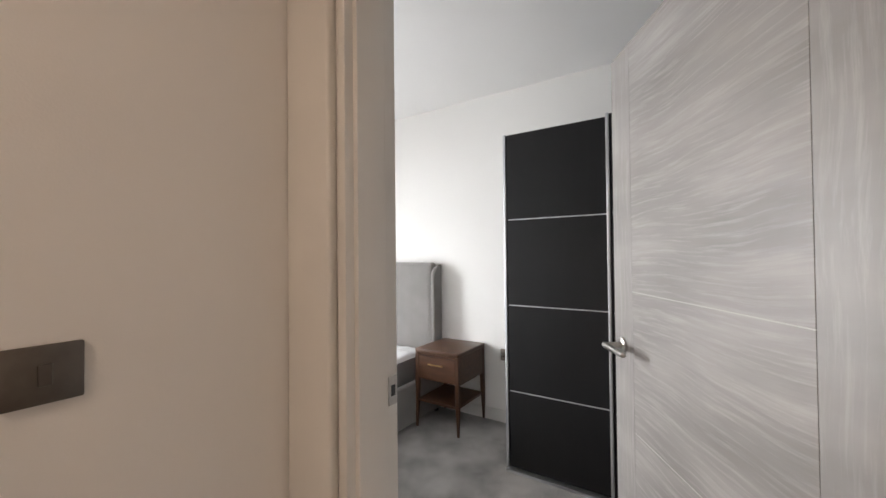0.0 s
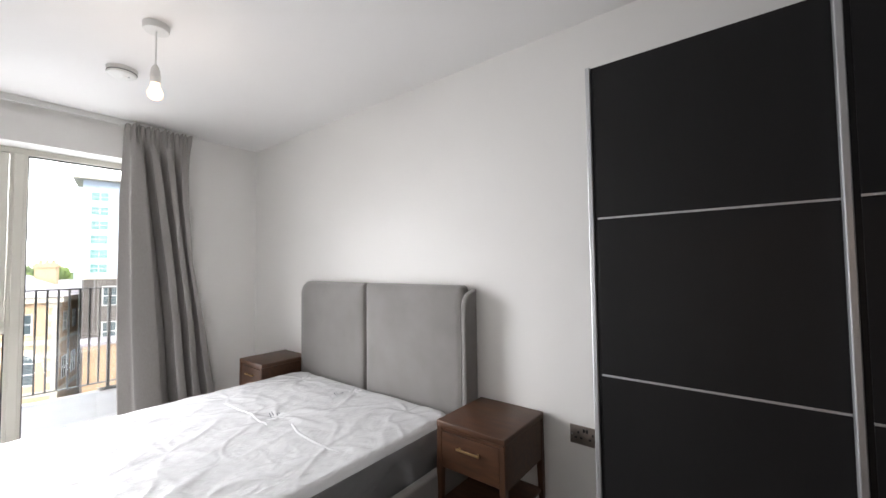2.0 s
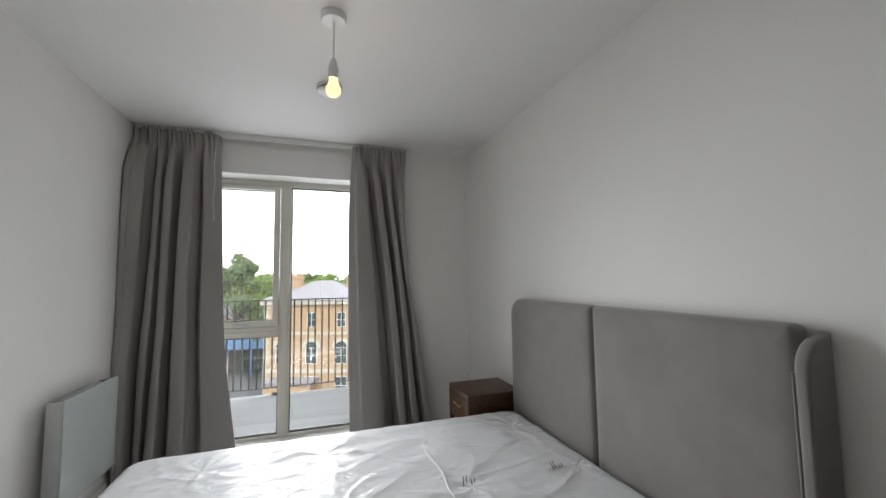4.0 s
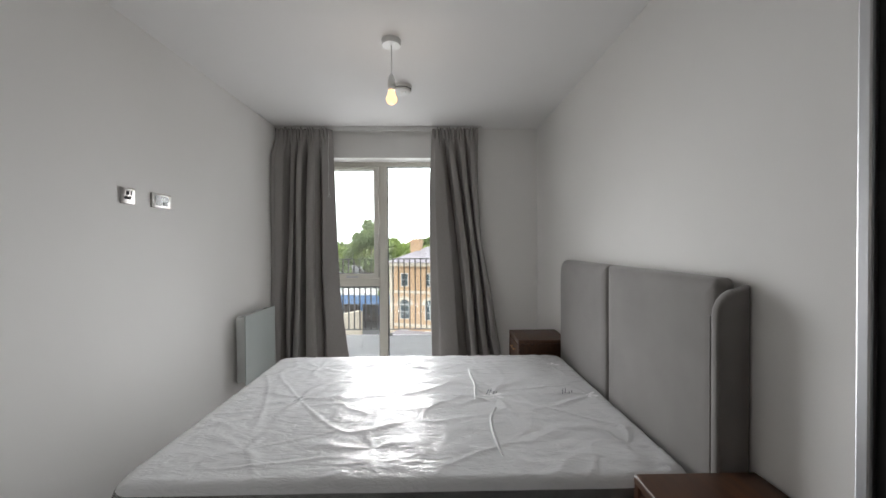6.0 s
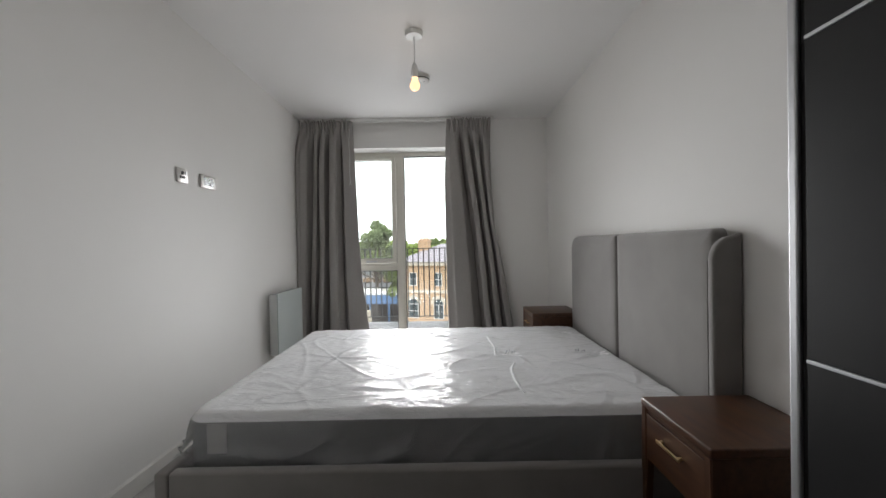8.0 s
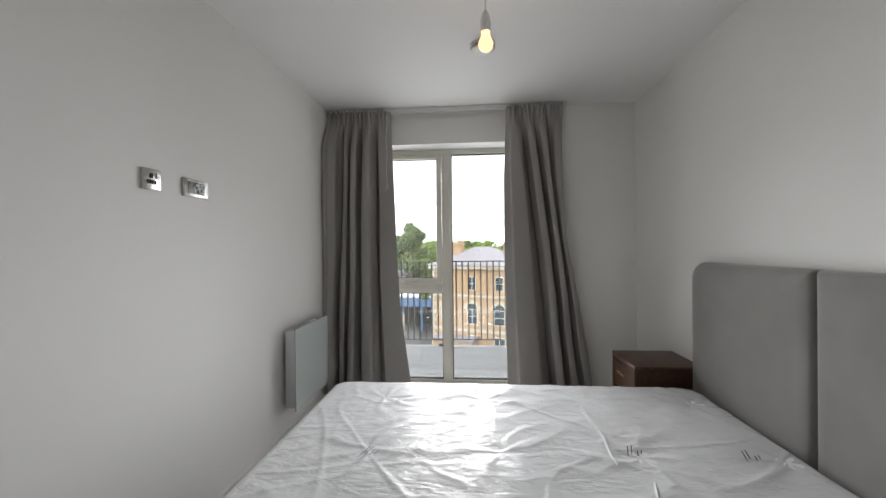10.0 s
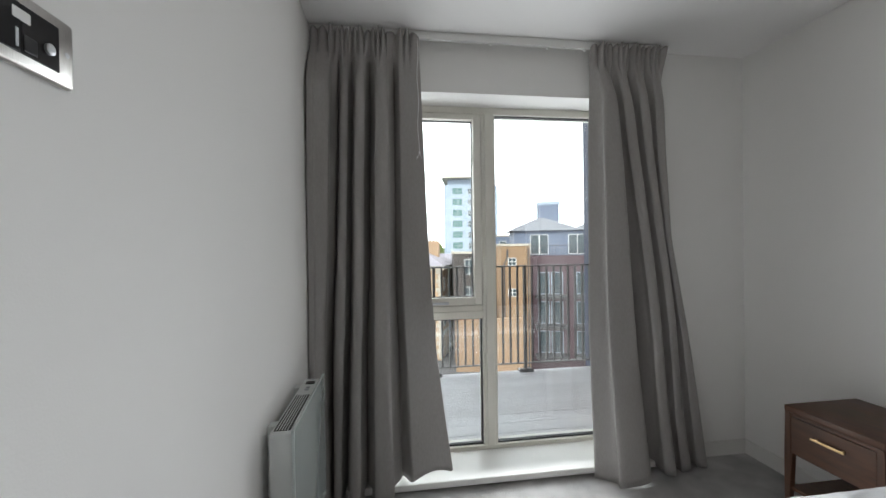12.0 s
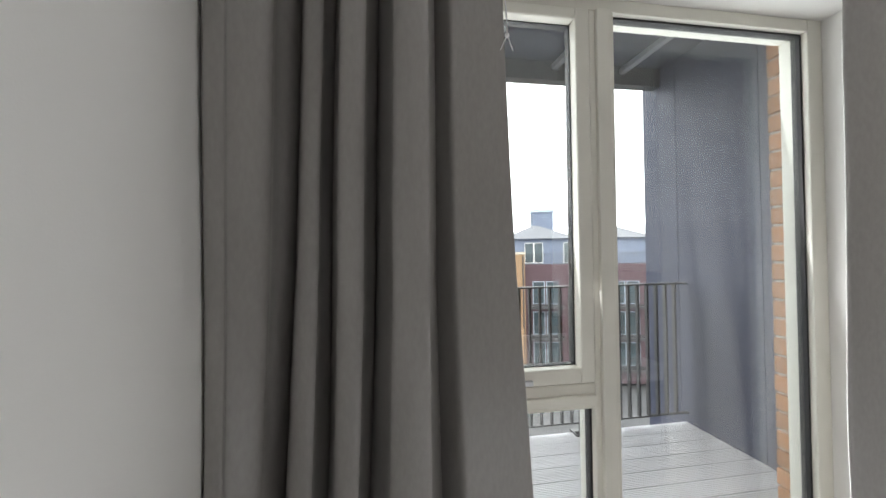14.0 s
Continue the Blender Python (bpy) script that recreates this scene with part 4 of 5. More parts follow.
# ---- bedside tables ----
def bedside_table():
    x0, x1, y0, y1 = 2.187, 2.582, 0.842, 1.210
    t_ = thing("bedside_table", (2.385, 1.026, 0), "dark walnut bedside table with one drawer and tapered legs", "bedside table", "pair of bedside tables")
    part("top", box_bm(x0, x1, y0, y1, 0.538, 0.568, 0.006, 3), WALNUT, t_, smooth=True)
    carcass = joined_boxes([(x0 + 0.022, x1 - 0.004, y0 + 0.005, y0 + 0.022, 0.345, 0.538), (x0 + 0.022, x1 - 0.004, y1 - 0.022, y1 - 0.005, 0.345, 0.538),
                            (x1 - 0.02, x1 - 0.005, y0 + 0.022, y1 - 0.022, 0.345, 0.538), (x0 + 0.022, x1 - 0.02, y0 + 0.022, y1 - 0.022, 0.345, 0.357)])
    part("body", carcass, WALNUT, t_)
    dr = part("drawer", box_bm(x0 + 0.004, x0 + 0.024, y0 + 0.030, y1 - 0.030, 0.357, 0.520, 0.002), WALNUT, t_, "walnut drawer front")
    part("rail", box_bm(x0 + 0.008, x0 + 0.022, y0 + 0.028, y1 - 0.028, 0.523, 0.538), WALNUT, t_)
    yc = (y0 + y1) / 2
    bm = box_bm(x0 - 0.016, x0 - 0.009, yc - 0.062, yc + 0.062, 0.462, 0.472, 0.002)
    for dy in (-0.05, 0.05):
        box_bm(x0 - 0.010, x0 + 0.007, yc + dy - 0.004, yc + dy + 0.004, 0.463, 0.471, bm=bm)
    part("handle", bm, BRASS, dr, "slim brass bar handle")
    for xa, xs in ((x0 + 0.001, 1), (x1 - 0.029, -1)):
        for ya, ys in ((y0 + 0.001, 1), (y1 - 0.029, -1)):
            bm = bmesh.new()
            rings = []
            for z, s in ((0.0, 0.017), (0.20, 0.025), (0.345, 0.031), (0.538, 0.031)):
                ox = xa if xs > 0 else xa + 0.0285 - s
                oy = ya if ys > 0 else ya + 0.0285 - s
                rings.append([bm.verts.new(p_) for p_ in ((ox, oy, z), (ox + s, oy, z), (ox + s, oy + s, z), (ox, oy + s, z))])
            for a, b in zip(rings, rings[1:]):
                for k in range(4):
                    bm.faces.new((a[k], a[(k + 1) % 4], b[(k + 1) % 4], b[k]))
            bm.faces.new(list(reversed(rings[0])))
            bm.faces.new(rings[-1])
            es = [e for e in bm.edges if abs(e.verts[0].co.z - e.verts[1].co.z) > 0.05]
            bmesh.ops.bevel(bm, geom=es, offset=0.005, segments=3, affect="EDGES")
            part("leg", bm, WALNUT_V, t_, smooth=True)
    part("shelf", box_bm(x0 + 0.012, x1 - 0.012, y0 + 0.012, y1 - 0.012, 0.183, 0.199, 0.003), WALNUT, t_)
    return t_


stand = bedside_table()
copy_thing(stand, Matrix.Translation((2.385, 1.026 + 2.065, 0)))


# ---- wardrobe ----
def wardrobe():
    y0, y1, zt = -1.12, 0.425, 1.945
    w = thing("wardrobe", (2.3, -0.36, 0), "black sliding-door wardrobe with silver trims", "wardrobe")
    part("carcass", joined_boxes([(2.055, 2.585, y1 - 0.018, y1 - 0.002, 0.0, zt - 0.006), (2.055, 2.585, y0, y0 + 0.018, 0.0, zt - 0.006),
                                  (2.055, 2.585, y0 + 0.018, y1 - 0.018, zt - 0.03, zt - 0.006), (2.055, 2.585, y0 + 0.018, y1 - 0.018, 0.0, 0.06),
                                  (2.57, 2.585, y0 + 0.018, y1 - 0.018, 0.06, zt - 0.03)], 0.001), BLACKP, w)
    part("top_track", box_bm(2.012, 2.024, y0, -0.16, zt - 0.03, zt - 0.012), BLACKP, w)
    part("floor_track", box_bm(1.998, 2.06, y0, y1 - 0.01, 0.0, 0.015), ALU, w)
    for x0, x1, ya, yb in ((2.026, 2.050, -0.375, 0.422), (1.986, 2.010, -1.115, -0.150)):
        door = part("door", box_bm(x0 + 0.004, x1, ya + 0.012, yb - 0.012, 0.018, zt - 0.004), BLACKP, w, "black panelled sliding door")
        for y in (ya, yb - 0.016):
            bm = box_bm(x0 - 0.003, x1 + 0.002, y, y + 0.016, 0.016, zt, 0.003)
            part("stile", bm, ALU, door, "satin aluminium grip stile")
        cuts = (0.018, 0.456, 0.950, 1.445, zt - 0.004)
        for za, zb in zip(cuts, cuts[1:]):
            part("panel", box_bm(x0, x0 + 0.004, ya + 0.014, yb - 0.028, za + 0.003, zb - 0.003, 0.001), BLACKP, door)
        for z in cuts[1:-1]:
            part("trim_strip", box_bm(x0 - 0.002, x0 + 0.005, ya + 0.014, yb - 0.028, z - 0.003, z + 0.003, 0.001), ALU, door, "thin silver strip")


wardrobe()


# ---- balcony ----
def balcony():
    for k in range(10):
        y = 4.285 + k * 0.147
        bm = box_bm(-3.0, 2.762, y, y + 0.135, -0.075, -0.045)
        for g in range(8):
            box_bm(-3.0, 2.762, y + 0.010 + g * 0.0155, y + 0.019 + g * 0.0155, -0.046, -0.042, bm=bm)
        ob = part("deck_board", bm, DECK)
        tagged(ob, "grooved pale grey composite decking board", "decking", "balcony boards", "structure")
    built("balcony_slab", box_bm(-3.2, 3.1, 4.28, 5.80, -0.40, -0.09), MORTAR, "concrete balcony slab", "balcony")
    built("balcony_soffit", box_bm(-3.2, 3.1, 4.28, 6.15, 2.97, 3.2), CLAD, "dark underside of the balcony above", "balcony")
    s = thing("soffit_frame", (0, 5.2, 2.6), "dark steel beams and pale battens under the balcony above", "soffit", kind="structure")
    for y in (4.45, 5.95):
        part("beam", box_bm(-3.0, 2.762, y, y + 0.10, 2.81, 2.97, 0.004), RAIL, s)
    for k in range(9):
        x = -2.6 + k * 0.62
        part("batten", box_bm(x, x + 0.05, 4.55, 5.95, 2.895, 2.94, 0.003), ALU, s)
    wing = thing("wall_balcony_wing", (2.85, 5.4, 0), "slate-grey clad side wall of the balcony", "wall", kind="structure")
    part("cladding", box_bm(2.775, 3.09, 4.28, 6.19, -0.45, 3.2), CLAD, wing)
    for y0, y1 in ((4.28, 5.075), (5.080, 5.79), (5.795, 6.19)):
        part("panel", box_bm(2.767, 2.777, y0, y1, -0.04, 2.96, 0.001), CLAD, wing)
    r = thing("balcony_railing", (0.5, 5.66, -0.045), "anthracite steel railing with upright bars", "railing")
    part("top_rail", box_bm(-3.0, 2.762, 5.695, 5.745, 1.085, 1.098, 0.003), RAIL, r)
    part("bottom_rail", box_bm(-3.0, 2.762, 5.705, 5.735, 0.035, 0.047, 0.002), RAIL, r)
    bar = mesh_of("bar", box_bm(-0.008, 0.008, -0.015, 0.015, 0.046, 1.086), RAIL)
    posts = [-2.13 + 0.99 * k for k in range(5)]
    for k in range(-10, 59):
        if k % 12:
            ob = new("bar", bar)
            ob.parent = r
            ob.matrix_parent_inverse = r.matrix_world.inverted()
            ob.location = (posts[0] + k * 0.0825, 5.72, 0)
    for x in posts:
        post = part("post", box_bm(x - 0.012, x + 0.012, 5.690, 5.750, -0.04, 1.086, 0.002), RAIL, r)
        part("base_plate", box_bm(x - 0.075, x + 0.075, 5.66, 5.78, -0.044, -0.030, 0.002), RAIL, post)
        part("brace", box_bm(x - 0.07, x + 0.07, 5.68, 5.70, -0.030, -0.010, 0.003), RAIL, post)


balcony()


# ---- brick leaf outside the window ----
def brick_leaf():
    o = thing("wall_brick_leaf", (2.0, 4.25, 0), "orange brick outer wall at the window reveal", "wall", kind="structure")
    part("core", joined_boxes([(1.888, 2.90, 4.152, 4.268, -0.4, 2.965), (-3.2, 0.182, 4.152, 4.268, -0.4, 2.965), (0.182, 1.888, 4.152, 4.268, 2.20, 2.965),
                               (0.182, 1.888, 4.152, 4.268, -0.4, -0.01)]), MORTAR, o, "pale mortar bed")
    long_b = mesh_of("brick", box_bm(0.0, 0.215, 0.0, 0.1025, 0.0, 0.065, 0.004, 1), BRICK)
    half_b = mesh_of("brick", box_bm(0.0, 0.1025, 0.0, 0.1025, 0.0, 0.065, 0.004, 1), BRICK)
    rng = random.Random(5)
    for k in range(36):
        z = -0.04 + k * 0.075
        odd = k % 2
        rows = [(half_b if odd else long_b, 1.877 + rng.uniform(-0.002, 0.002), 4.170), (long_b, 1.877 + (0.1125 if odd else 0.225), 4.170)]
        x = rows[1][1] + 0.225
        while x < 2.70:
            rows.append((long_b, x, 4.170))
            x += 0.225
        for me, bx, by in rows:
            ob = new("brick", me)
            ob.parent = o
            ob.matrix_parent_inverse = o.matrix_world.inverted()
            ob.location = (bx, by, z)


brick_leaf()

# ---- the street ----
GZ = -11.0
built("ground", box_bm(-900, 900, 6.6, 1800, GZ - 0.5, GZ), ASPHALT, "asphalt yard and street far below", "ground")
built("ground_near", box_bm(-900, 900, -900, 6.6, GZ - 0.5, GZ - 0.01), ASPHALT, "asphalt street below the flats", "ground")


def local_part(name, bm, material, parent, label=""):
    ob = new(name, mesh_of(name, bm, material))
    ob.parent = parent
    if label:
        ob["label"] = label
    return ob


def sash_window(parent, x, z, w, h, y=0.0, face=0, arched=False, pane=None, frame_m=None, bars=True):
    """A window on the front (face 0, looking -y) or the east side (face 1, looking +x) of a house."""
    m = Matrix.Identity(4) if face == 0 else Matrix.Rotation(radians(90), 4, "Z")
    f = bmesh.new()
    t = 0.06
    for r in ((x - w / 2, x - w / 2 + t, z, z + h), (x + w / 2 - t, x + w / 2, z, z + h), (x - w / 2, x + w / 2, z, z + t), (x - w / 2, x + w / 2, z + h - t, z + h)):
        box_bm(r[0], r[1], -0.03, 0.06, r[2], r[3], bm=f)
    if bars:
        box_bm(x - 0.03, x + 0.03, -0.02, 0.05, z, z + h, bm=f)
        box_bm(x - w / 2, x + w / 2, -0.02, 0.05, z + h / 2 - 0.03, z + h / 2 + 0.03, bm=f)
    place = Matrix.Translation((0, y, 0)) @ m if face == 0 else Matrix.Translation((y, 0, 0)) @ m
    bmesh.ops.transform(f, matrix=place, verts=f.verts)
    win = local_part("window", f, frame_m or WFRAME, parent)
    g = box_bm(x - w / 2, x + w / 2, -0.005, 0.04, z, z + h)
    if arched:
        cyl_bm((x, -0.005, z + h), (x, 0.04, z + h), w / 2, n=24, bm=g)
    bmesh.ops.transform(g, matrix=place, verts=g.verts)
    p_ = local_part("pane", g, pane or PANE, win)
    if arched:
        a = bmesh.new()
        for k in range(13):
            t0, t1 = math.pi * k / 13, math.pi * (k + 1) / 13
            r0, r1 = w / 2, w / 2 + 0.38
            vs = [(x + r * math.cos(q), -0.06, z + h + r * math.sin(q)) for r, q in ((r0, t0), (r1, t0), (r1, t1), (r0, t1))]
            lo = [a.verts.new(v) for v in vs]
            hi = [a.verts.new((v[0], 0.02, v[2])) for v in vs]
            a.faces.new(lo)
            a.faces.new(list(reversed(hi)))
            for q in range(4):
                a.faces.new((lo[q], lo[(q + 1) % 4], hi[(q + 1) % 4], hi[q]))
        bmesh.ops.recalc_face_normals(a, faces=a.faces)
        bmesh.ops.transform(a, matrix=place, verts=a.verts)
        local_part("arch", a, STONE, win, "pale stone arch")
    return win


def hip_roof_bm(w, d, z, rise, eave=0.5):
    bm = bmesh.new()
    a = [bm.verts.new(p_) for p_ in ((-eave, -eave, z), (w + eave, -eave, z), (w + eave, d + eave, z), (-eave, d + eave, z))]
    k = min(w, d) / 2
    if w >= d:
        r = [bm.verts.new((k, d / 2, z + rise)), bm.verts.new((w - k + 0.01, d / 2, z + rise))]
        fs = ((a[0], a[1], r[1], r[0]), (a[1], a[2], r[1]), (a[2], a[3], r[0], r[1]), (a[3], a[0], r[0]))
    else:
        r = [bm.verts.new((w / 2, k, z + rise)), bm.verts.new((w / 2, d - k + 0.01, z + rise))]
        fs = ((a[0], a[1], r[0]), (a[1], a[2], r[1], r[0]), (a[2], a[3], r[1]), (a[3], a[0], r[0], r[1]))
    for f in fs:
        bm.faces.new(f)
    bm.faces.new(list(reversed(a)))
    return bm


def house(name, at, turn, label):
    h_ = new(name)
    h_.matrix_world = pose(*at, 0, 0, turn)
    return tagged(h_, label, "house")


def station_house():
    w, d, top = 10.2, 8.2, 9.9
    h_ = house("victorian_house", (-3.9, 46.0, GZ), -20.0, "yellow brick Victorian house with arched windows and slate roof")
    local_part("wall", box_bm(0, w, 0, d, 0, top), STOCK, h_)
    local_part("roof", hip_roof_bm(w, d, top + 0.3, 2.1), SLATE, h_, "grey slate hipped roof")
    local_part("cornice", box_bm(-0.35, w + 0.35, -0.35, d + 0.35, top - 0.15, top + 0.28), STONE, h_, "pale stone eaves cornice")
    local_part("string_course", box_bm(-0.1, w + 0.1, -0.1, d + 0.1, 6.55, 6.85), STONE, h_)
    local_part("string_course", box_bm(-0.08, w + 0.08, -0.08, d + 0.08, 2.6, 2.95), STONE, h_)
    for x in (0.0, w):
        bm = bmesh.new()
        for k in range(20):
            s = 0.55 if k % 2 else 0.32
            z = 0.2 + k * 0.48
            box_bm(-0.06 if x == 0 else x - s, s if x == 0 else x + 0.06, -0.06, s if k % 2 else 0.32, z, z + 0.42, bm=bm)
        local_part("quoin", bm, STONE, h_, "pale stone corner blocks")
    for k in range(3):
        x = 1.9 + k * 3.2
        sash_window(h_, x, 7.35, 0.95, 1.55, -0.02)
        sash_window(h_, x, 3.5, 1.25, 1.7, -0.02, arched=True)
        sash_window(h_, x, 0.3, 1.3, 1.9, -0.02)
    for k in range(3):
        y = 1.6 + k * 2.5
        sash_window(h_, y, 7.35, 0.95, 1.55, w + 0.02, face=1)
        sash_window(h_, y, 3.5, 1.2, 1.8, w + 0.02, face=1)
    for x, y in ((1.6, 2.4), (7.6, 4.4)):
        bm = box_bm(x, x + 1.3, y, y + 0.9, top + 0.4, top + 3.0)
        box_bm(x - 0.12, x + 1.42, y - 0.12, y + 1.02, top + 2.6, top + 2.8, bm=bm)
        ch = local_part("chimney", bm, STOCK, h_, "brick chimney stack")
        for q in range(3):
            local_part("chimney_pot", cyl_bm((x + 0.25 + q * 0.4, y + 0.45, top + 3.0), (x + 0.25 + q * 0.4, y + 0.45, top + 3.25), 0.13, 0.11, 10), ORANGEBR, ch)
    local_part("bay_roof", box_bm(1.0, 6.0, -2.4, 0.0, 1.9, 2.15), SLATE, h_, "low lead porch roof")
    local_part("porch", box_bm(1.2, 5.8, -2.2, 0.0, 0, 1.9), STOCK, h_)


station_house()


def brick_block(name, x, y, w, d, top, material, label, cols, rows, turn=0.0, size=(0.95, 1.6), shift=0.0):
    h_ = house(name, (x, y, GZ), turn, label)
    local_part("wall", box_bm(0, w, 0, d, 0, top), material, h_)
    local_part("parapet", joined_boxes([(-0.08, w + 0.08, -0.08, 0.25, top - 0.12, top + 0.10), (-0.08, 0.2, 0.25, d, top - 0.12, top + 0.10),
                                        (w - 0.2, w + 0.08, 0.25, d, top - 0.12, top + 0.10)]), STONE, h_)
    for c in range(cols):
        for r in range(rows):
            sash_window(h_, w * (c + 0.5) / cols + shift, top - 2.3 - r * 2.9 + (1.6 - size[1]) * 0.4, min(size[0], w / cols * 0.5), size[1], -0.02)
    local_part("downpipe", cyl_bm((w * 0.93, -0.08, 0), (w * 0.93, -0.08, top - 0.3), 0.06, n=8), RAIL, h_)
    return h_


brown = brick_block("brick_house", 6.9, 41.5, 3.3, 8.0, 11.6, BROWNBR, "dark brown brick house with white sash windows", 1, 3, -8.0)
local_part("lean_to", box_bm(0.1, 2.9, -3.0, 0, 0, 6.6), ORANGEBR, brown, "amber brick rear extension")
local_part("lean_to_roof", box_bm(-0.1, 3.1, -3.2, 0, 6.6, 6.8), SLATE, brown)
amber = brick_block("brick_house", 10.65, 36.5, 2.7, 9.0, 12.35, ORANGEBR, "amber brick house end with small windows", 1, 3, -6.0, (0.8, 0.75), -0.35)
bm = cyl_bm((0.25, -0.1, 0), (0.25, -0.1, 10.6), 0.06, n=8)
cyl_bm((0.25, -0.1, 10.6), (0.55, -0.1, 11.2), 0.06, n=8, bm=bm)
cyl_bm((0.55, -0.1, 11.2), (0.55, -0.1, 11.9), 0.09, n=8, bm=bm)
local_part("soil_pipe", bm, RAIL, amber, "black cast-iron pipe with a swan neck")
local_part("yard_wall", box_bm(-2.8, 0.9, -6.0, -5.7, 0, 6.6), ORANGEBR, amber, "amber brick yard wall")
b3 = brick_block("brick_house", 13.6, 52.0, 3.6, 8.0, 13.6, BLUECLAD, "blue-grey town house with dormer windows", 1, 3, -6.0)


def plum_flats():
    h_ = house("apartment_building", (13.3, 37.0, GZ + 0.35), -14.0, "plum-clad flats with glazed balconies and blue-grey top storey")
    w, d = 16.0, 10.0
    local_part("wall", box_bm(0, w, 0, d, 0, 10.9), PLUM, h_, "plum red cladding")
    for k in range(40):
        x = 0.2 + k * 0.4
        local_part("seam", box_bm(x, x + 0.03, -0.03, 0.0, 8.9, 10.9), PLUM, h_)
    local_part("penthouse", box_bm(-1.0, w, 2.2, d, 10.9, 13.4), BLUECLAD, h_, "blue-grey clad top storey")
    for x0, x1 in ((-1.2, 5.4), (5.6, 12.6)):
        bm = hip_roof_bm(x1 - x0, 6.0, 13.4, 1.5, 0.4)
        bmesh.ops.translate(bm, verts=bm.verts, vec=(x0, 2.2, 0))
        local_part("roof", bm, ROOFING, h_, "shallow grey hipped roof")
    local_part("lift_tower", box_bm(2.1, 4.2, 6.0, 8.2, 13.2, 16.6), BLUECLAD, h_, "blue-grey lift housing")
    local_part("lift_cap", box_bm(2.0, 4.3, 5.9, 8.3, 16.4, 16.75), RENDER_W, h_)
    for x in (1.05, 1.95, 4.8, 5.65, 6.5, 7.35):
        sash_window(h_, x, 11.0, 0.9, 2.0, 2.17, bars=False)
    rail = bmesh.new()
    box_bm(0, w, 0.1, 0.16, 11.85, 11.92, bm=rail)
    for k in range(60):
        box_bm(k * 0.27, k * 0.27 + 0.03, 0.11, 0.15, 10.9, 11.88, bm=rail)
    local_part("roof_railing", rail, RAIL, h_)
    for r in range(3):
        z = 7.2 - r * 2.8
        for k in range(4):
            x = 0.9 + k * 3.6
            b_ = local_part("balcony", box_bm(x - 0.2, x + 2.7, -1.3, 0.0, z - 0.25, z), RAIL, h_, "dark steel balcony")
            bm = box_bm(x - 0.2, x + 2.7, -1.32, -1.27, z + 0.95, z + 1.02)
            for q in range(15):
                box_bm(x - 0.2 + q * 0.2, x - 0.17 + q * 0.2, -1.31, -1.28, z, z + 0.97, bm=bm)
            local_part("balustrade", bm, RAIL, b_)
            for q in range(2):
                sash_window(h_, x + 0.65 + q * 1.25, z + 0.05, 1.1, 2.1, -0.02, bars=False, frame_m=RENDER_W)


plum_flats()


def tower():
    h_ = house("tower_block", (15.9, 112.0, GZ), -12.0, "pale blue-white tower block with green glass and flat oversailing roof")
    w, d, top = 14.5, 12.0, 30.0
    local_part("wall", box_bm(0, 9.8, 0, d, 0, top), RENDER_W, h_)
    bm = cyl_bm((10.6, 5.2, 0), (10.6, 5.2, top), 5.2, n=40)
    local_part("drum", bm, RENDER_W, h_, "curved pale corner drum")
    local_part("roof", box_bm(-0.6, 14.0, -1.0, d + 0.6, top + 1.9, top + 2.25), STONE, h_, "thin flat oversailing roof")
    local_part("plant_storey", box_bm(1.0, 10.0, 1.5, d - 1, top, top + 1.9), RENDER_W, h_)
    for r in range(9):
        z = 2.0 + r * 3.15
        sash_window(h_, 3.9, z, 3.0, 2.0, -0.03, pane=PANE_G)
        sash_window(h_, 7.4, z, 0.9, 1.7, -0.03, pane=PANE)
        for k in range(4):
            a = radians(-128 + k * 25)
            bm = bmesh.new()
            m = Matrix.Translation((10.6 + 5.22 * math.cos(a), 5.2 + 5.22 * math.sin(a), 0)) @ Matrix.Rotation(a + math.pi / 2, 4, "Z")
            box_bm(-0.95, 0.95, -0.05, 0.05, z, z + 2.0, bm=bm)
            bmesh.ops.transform(bm, matrix=m, verts=bm.verts)
            p_ = local_part("window", bm, PANE_G, h_)
            f = bmesh.new()
            for r_ in ((-1.0, -0.9, z, z + 2), (0.9, 1.0, z, z + 2), (-1, 1, z + 1.2, z + 1.3), (-1, 1, z + 1.95, z + 2.05), (-1, 1, z - 0.05, z + 0.05), (-0.05, 0.05, z, z + 2)):
                box_bm(r_[0], r_[1], -0.09, 0.06, r_[2], r_[3], bm=f)
            bmesh.ops.transform(f, matrix=m, verts=f.verts)
            local_part("frame", f, WFRAME, p_)


tower()


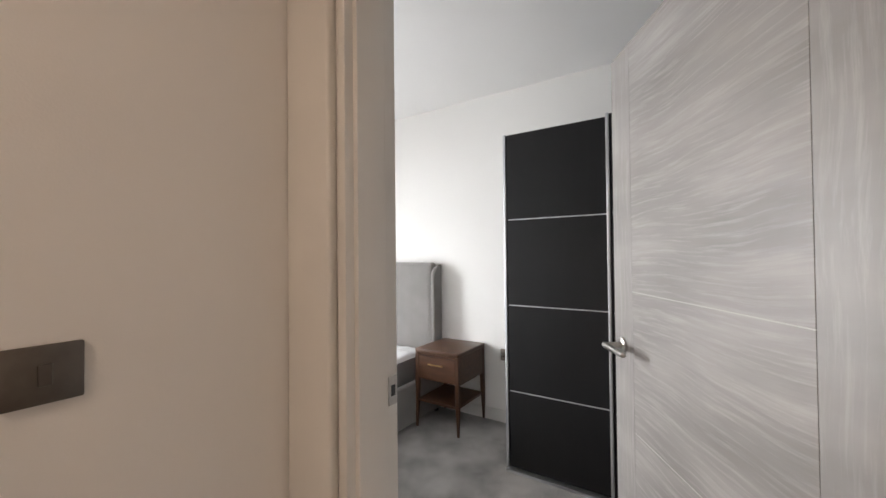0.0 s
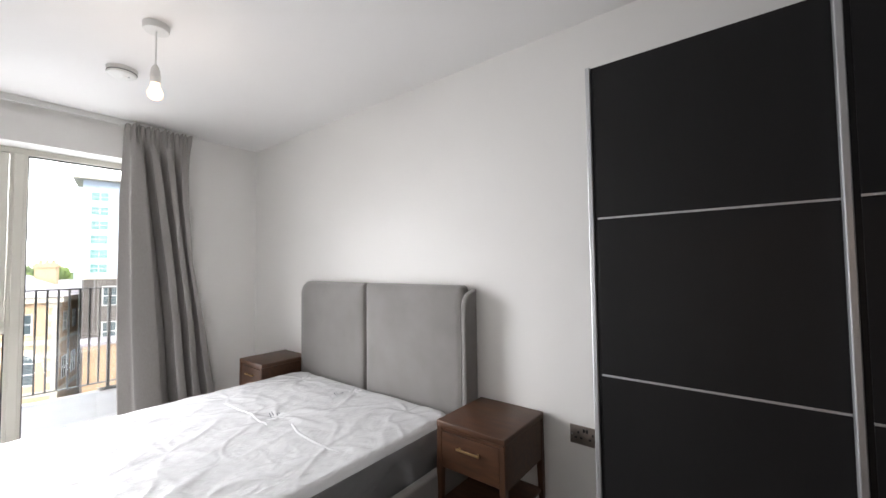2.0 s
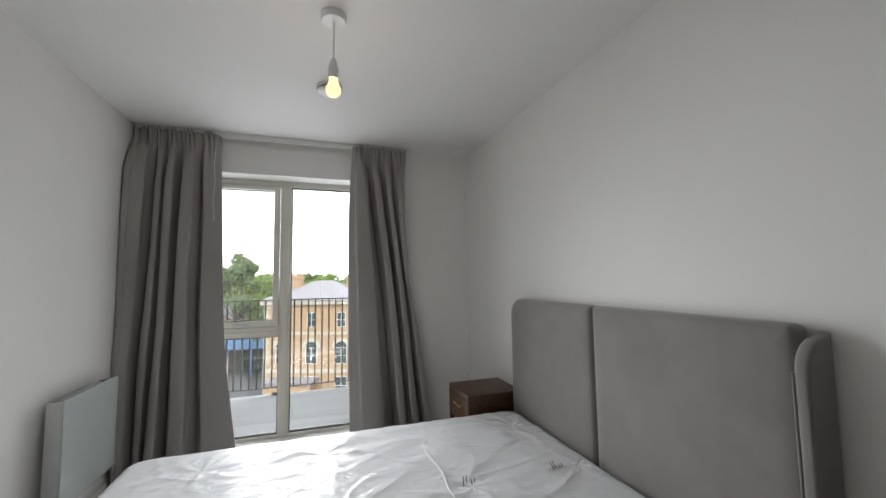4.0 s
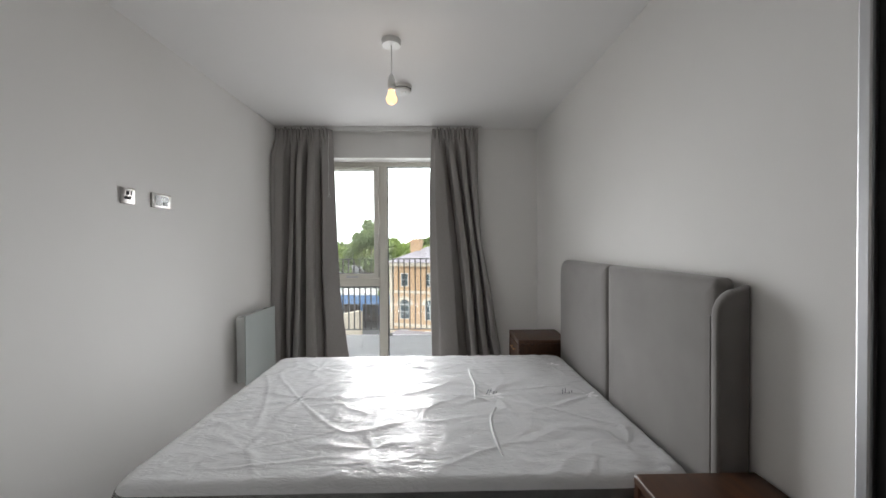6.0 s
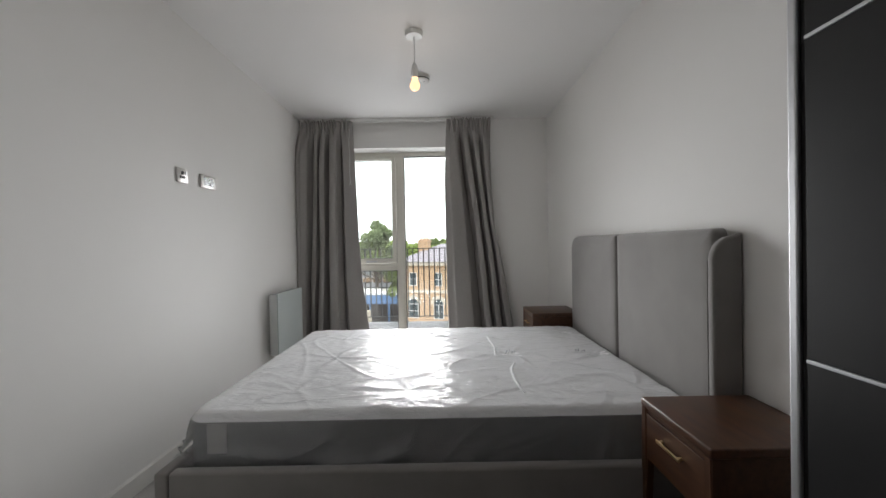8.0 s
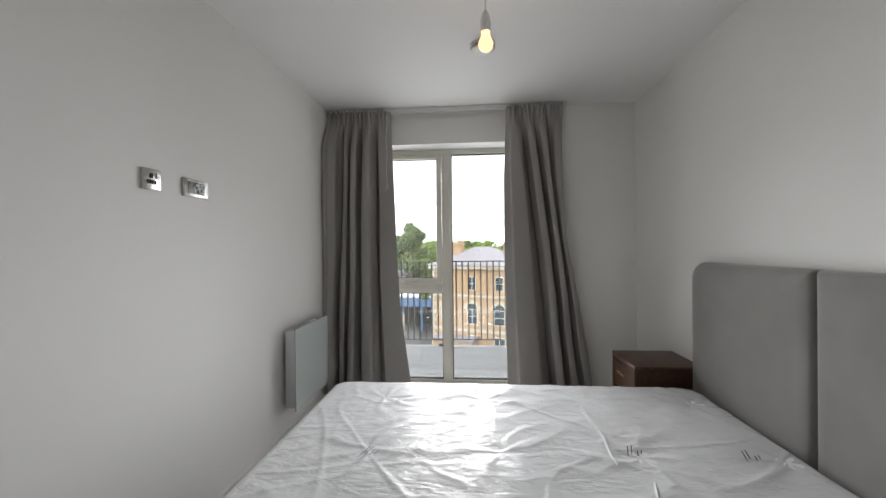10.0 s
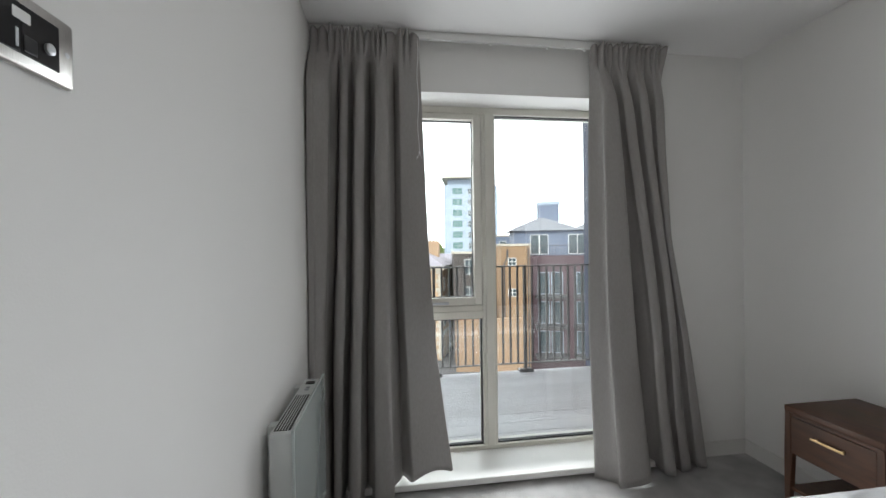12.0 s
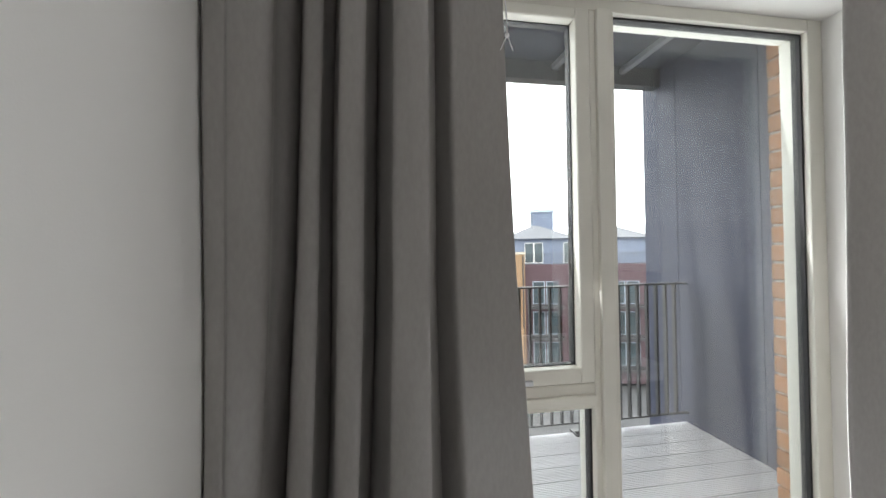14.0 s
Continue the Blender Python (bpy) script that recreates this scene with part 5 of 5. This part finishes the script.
def platform():
    p_ = house("station_canopy", (-24.0, 58.0, GZ), -6.0, "long blue steel station canopy with white valance")
    p_["category"] = "station canopy"
    local_part("roof", box_bm(0, 24, 0, 6, 4.9, 5.2), WFRAME, p_, "white canopy roof")
    local_part("fascia", box_bm(-0.1, 24.1, -0.15, 0.0, 3.6, 4.85), BLUESTEEL, p_, "blue painted fascia")
    local_part("wall", box_bm(0.3, 23.7, 5.0, 5.4, 0, 4.9), BROWNBR, p_)
    for k in range(9):
        local_part("post", box_bm(0.5 + k * 2.8, 0.75 + k * 2.8, 0.1, 0.35, 0, 4.9), BLUESTEEL, p_)
    r = house("access_ramp", (-13.0, 40.0, GZ), 52.0, "pale concrete ramp wall")
    r["category"] = "ramp"
    local_part("wall", box_bm(0, 9, 0, 0.6, 0, 4.2), STONE, r)
    for k in range(7):
        b_ = house("barrier", (-16.0 + k * 1.9, 74.0, GZ + 5.0), 0.0, "yellow plastic works barrier")
        tagged(b_, "", "barrier", "works barriers")
        local_part("board", box_bm(0, 1.7, 0, 0.15, 0.2, 1.0), ORANGEBR, b_)
        local_part("foot", box_bm(0.2, 1.5, -0.2, 0.35, 0, 0.2), DARKP, b_)
    built("embankment", box_bm(-60, -3.5, 66, 90, GZ, GZ + 5.0), ASPHALT, "raised asphalt car park beyond the canopy", "embankment")


platform()


# ---- trees ----
def crown_bm(rng, blobs, count, size):
    bm = bmesh.new()
    total = sum(r ** 2 for *_, r in blobs)
    for cx, cy, cz, r in blobs:
        for _ in range(int(count * r * r / total)):
            v = Vector((rng.gauss(0, 1), rng.gauss(0, 1), rng.gauss(0, 1))).normalized() * r * rng.uniform(0.55, 1.06)
            c = Vector((cx, cy, cz)) + Vector((v.x, v.y, v.z * 0.85))
            s = size * rng.uniform(0.6, 1.4)
            q = Euler((rng.uniform(0, 6.3), rng.uniform(0, 6.3), rng.uniform(0, 6.3))).to_matrix()
            vs = [bm.verts.new(c + q @ Vector(p_)) for p_ in ((-s, 0, 0), (0, -s * 0.55, 0.1 * s), (s, 0, 0), (0, s * 0.55, 0.1 * s))]
            bm.faces.new(vs)
    return bm


def tree(x, y, top, spread, seed, material, label, n=2600):
    rng = random.Random(seed)
    t_ = thing("tree", (x, y, GZ), label, "tree", "street trees")
    hgt = top - GZ
    part("trunk", cyl_bm((x, y, GZ), (x, y, GZ + hgt * 0.6), 0.35, 0.16, 10), BARK, t_)
    blobs = []
    for k in range(22):
        a = rng.uniform(0, 6.28)
        z = GZ + hgt * rng.uniform(0.46, 0.95)
        r = spread * rng.uniform(0.25, 0.95) * (1.1 - 0.75 * max(0, (z - GZ) / hgt - 0.55) / 0.45)
        s = spread * rng.uniform(0.16, 0.32)
        end = (x + r * math.cos(a), y + r * math.sin(a), z)
        part("limb", cyl_bm((x, y, GZ + hgt * 0.38), end, 0.14, 0.04, 7), BARK, t_)
        blobs.append((*end, s))
    blobs.append((x, y, top - spread * 0.25, spread * 0.25))
    part("crown", crown_bm(rng, blobs, n * 2, 0.24), material, t_)


tree(-9.6, 64.0, 5.6, 4.2, 21, LEAF, "tall broad-leaved tree behind the station", 4200)
tree(-5.2, 60.0, -0.6, 3.6, 22, LEAF_L, "light green rounded tree beside the brick house")
tree(-1.5, 72.0, 0.4, 4.6, 23, LEAF_L, "light green tree behind the slate roof")
tree(-15.5, 60.0, 0.2, 4.0, 24, LEAF, "dark green tree by the platforms")
tree(24.0, 64.0, 4.4, 3.4, 25, LEAF, "small dark tree behind the flats")


def far_woods():
    rng = random.Random(9)
    for k, (y, x0, x1, z, size, m) in enumerate(((120, -70, 16, 0.4, 0.8, LEAF_L), (170, -110, 20, 0.6, 1.1, LEAF))):
        blobs = []
        x = x0
        while x < x1:
            r = rng.uniform(2.5, 5.0)
            blobs.append((x, y + rng.uniform(-8, 8), z + rng.uniform(-3.0, 1.6) - r * 0.4, r))
            x += rng.uniform(2.0, 4.5)
        ob = part("woodland", crown_bm(rng, blobs, 9000, size), m)
        tagged(ob, "distant belt of mixed green treetops", "woodland", "", "stuff")
        ob.location.z = 0
    built("backdrop", box_bm(-300, 300, 230, 260, GZ, 0.2), LEAF, "low wooded ridge on the horizon", "backdrop")
    d = house("terrace", (2.0, 96.0, GZ), 0.0, "pale distant terrace with grey roofs")
    local_part("wall", box_bm(0, 30, 0, 8, 0, 8.6), STONE, d)
    local_part("roof", hip_roof_bm(30, 8, 8.6, 1.8), SLATE, d)
    for k in range(8):
        sash_window(d, 2 + k * 3.6, 6.2, 1.1, 1.6, -0.03)


far_woods()
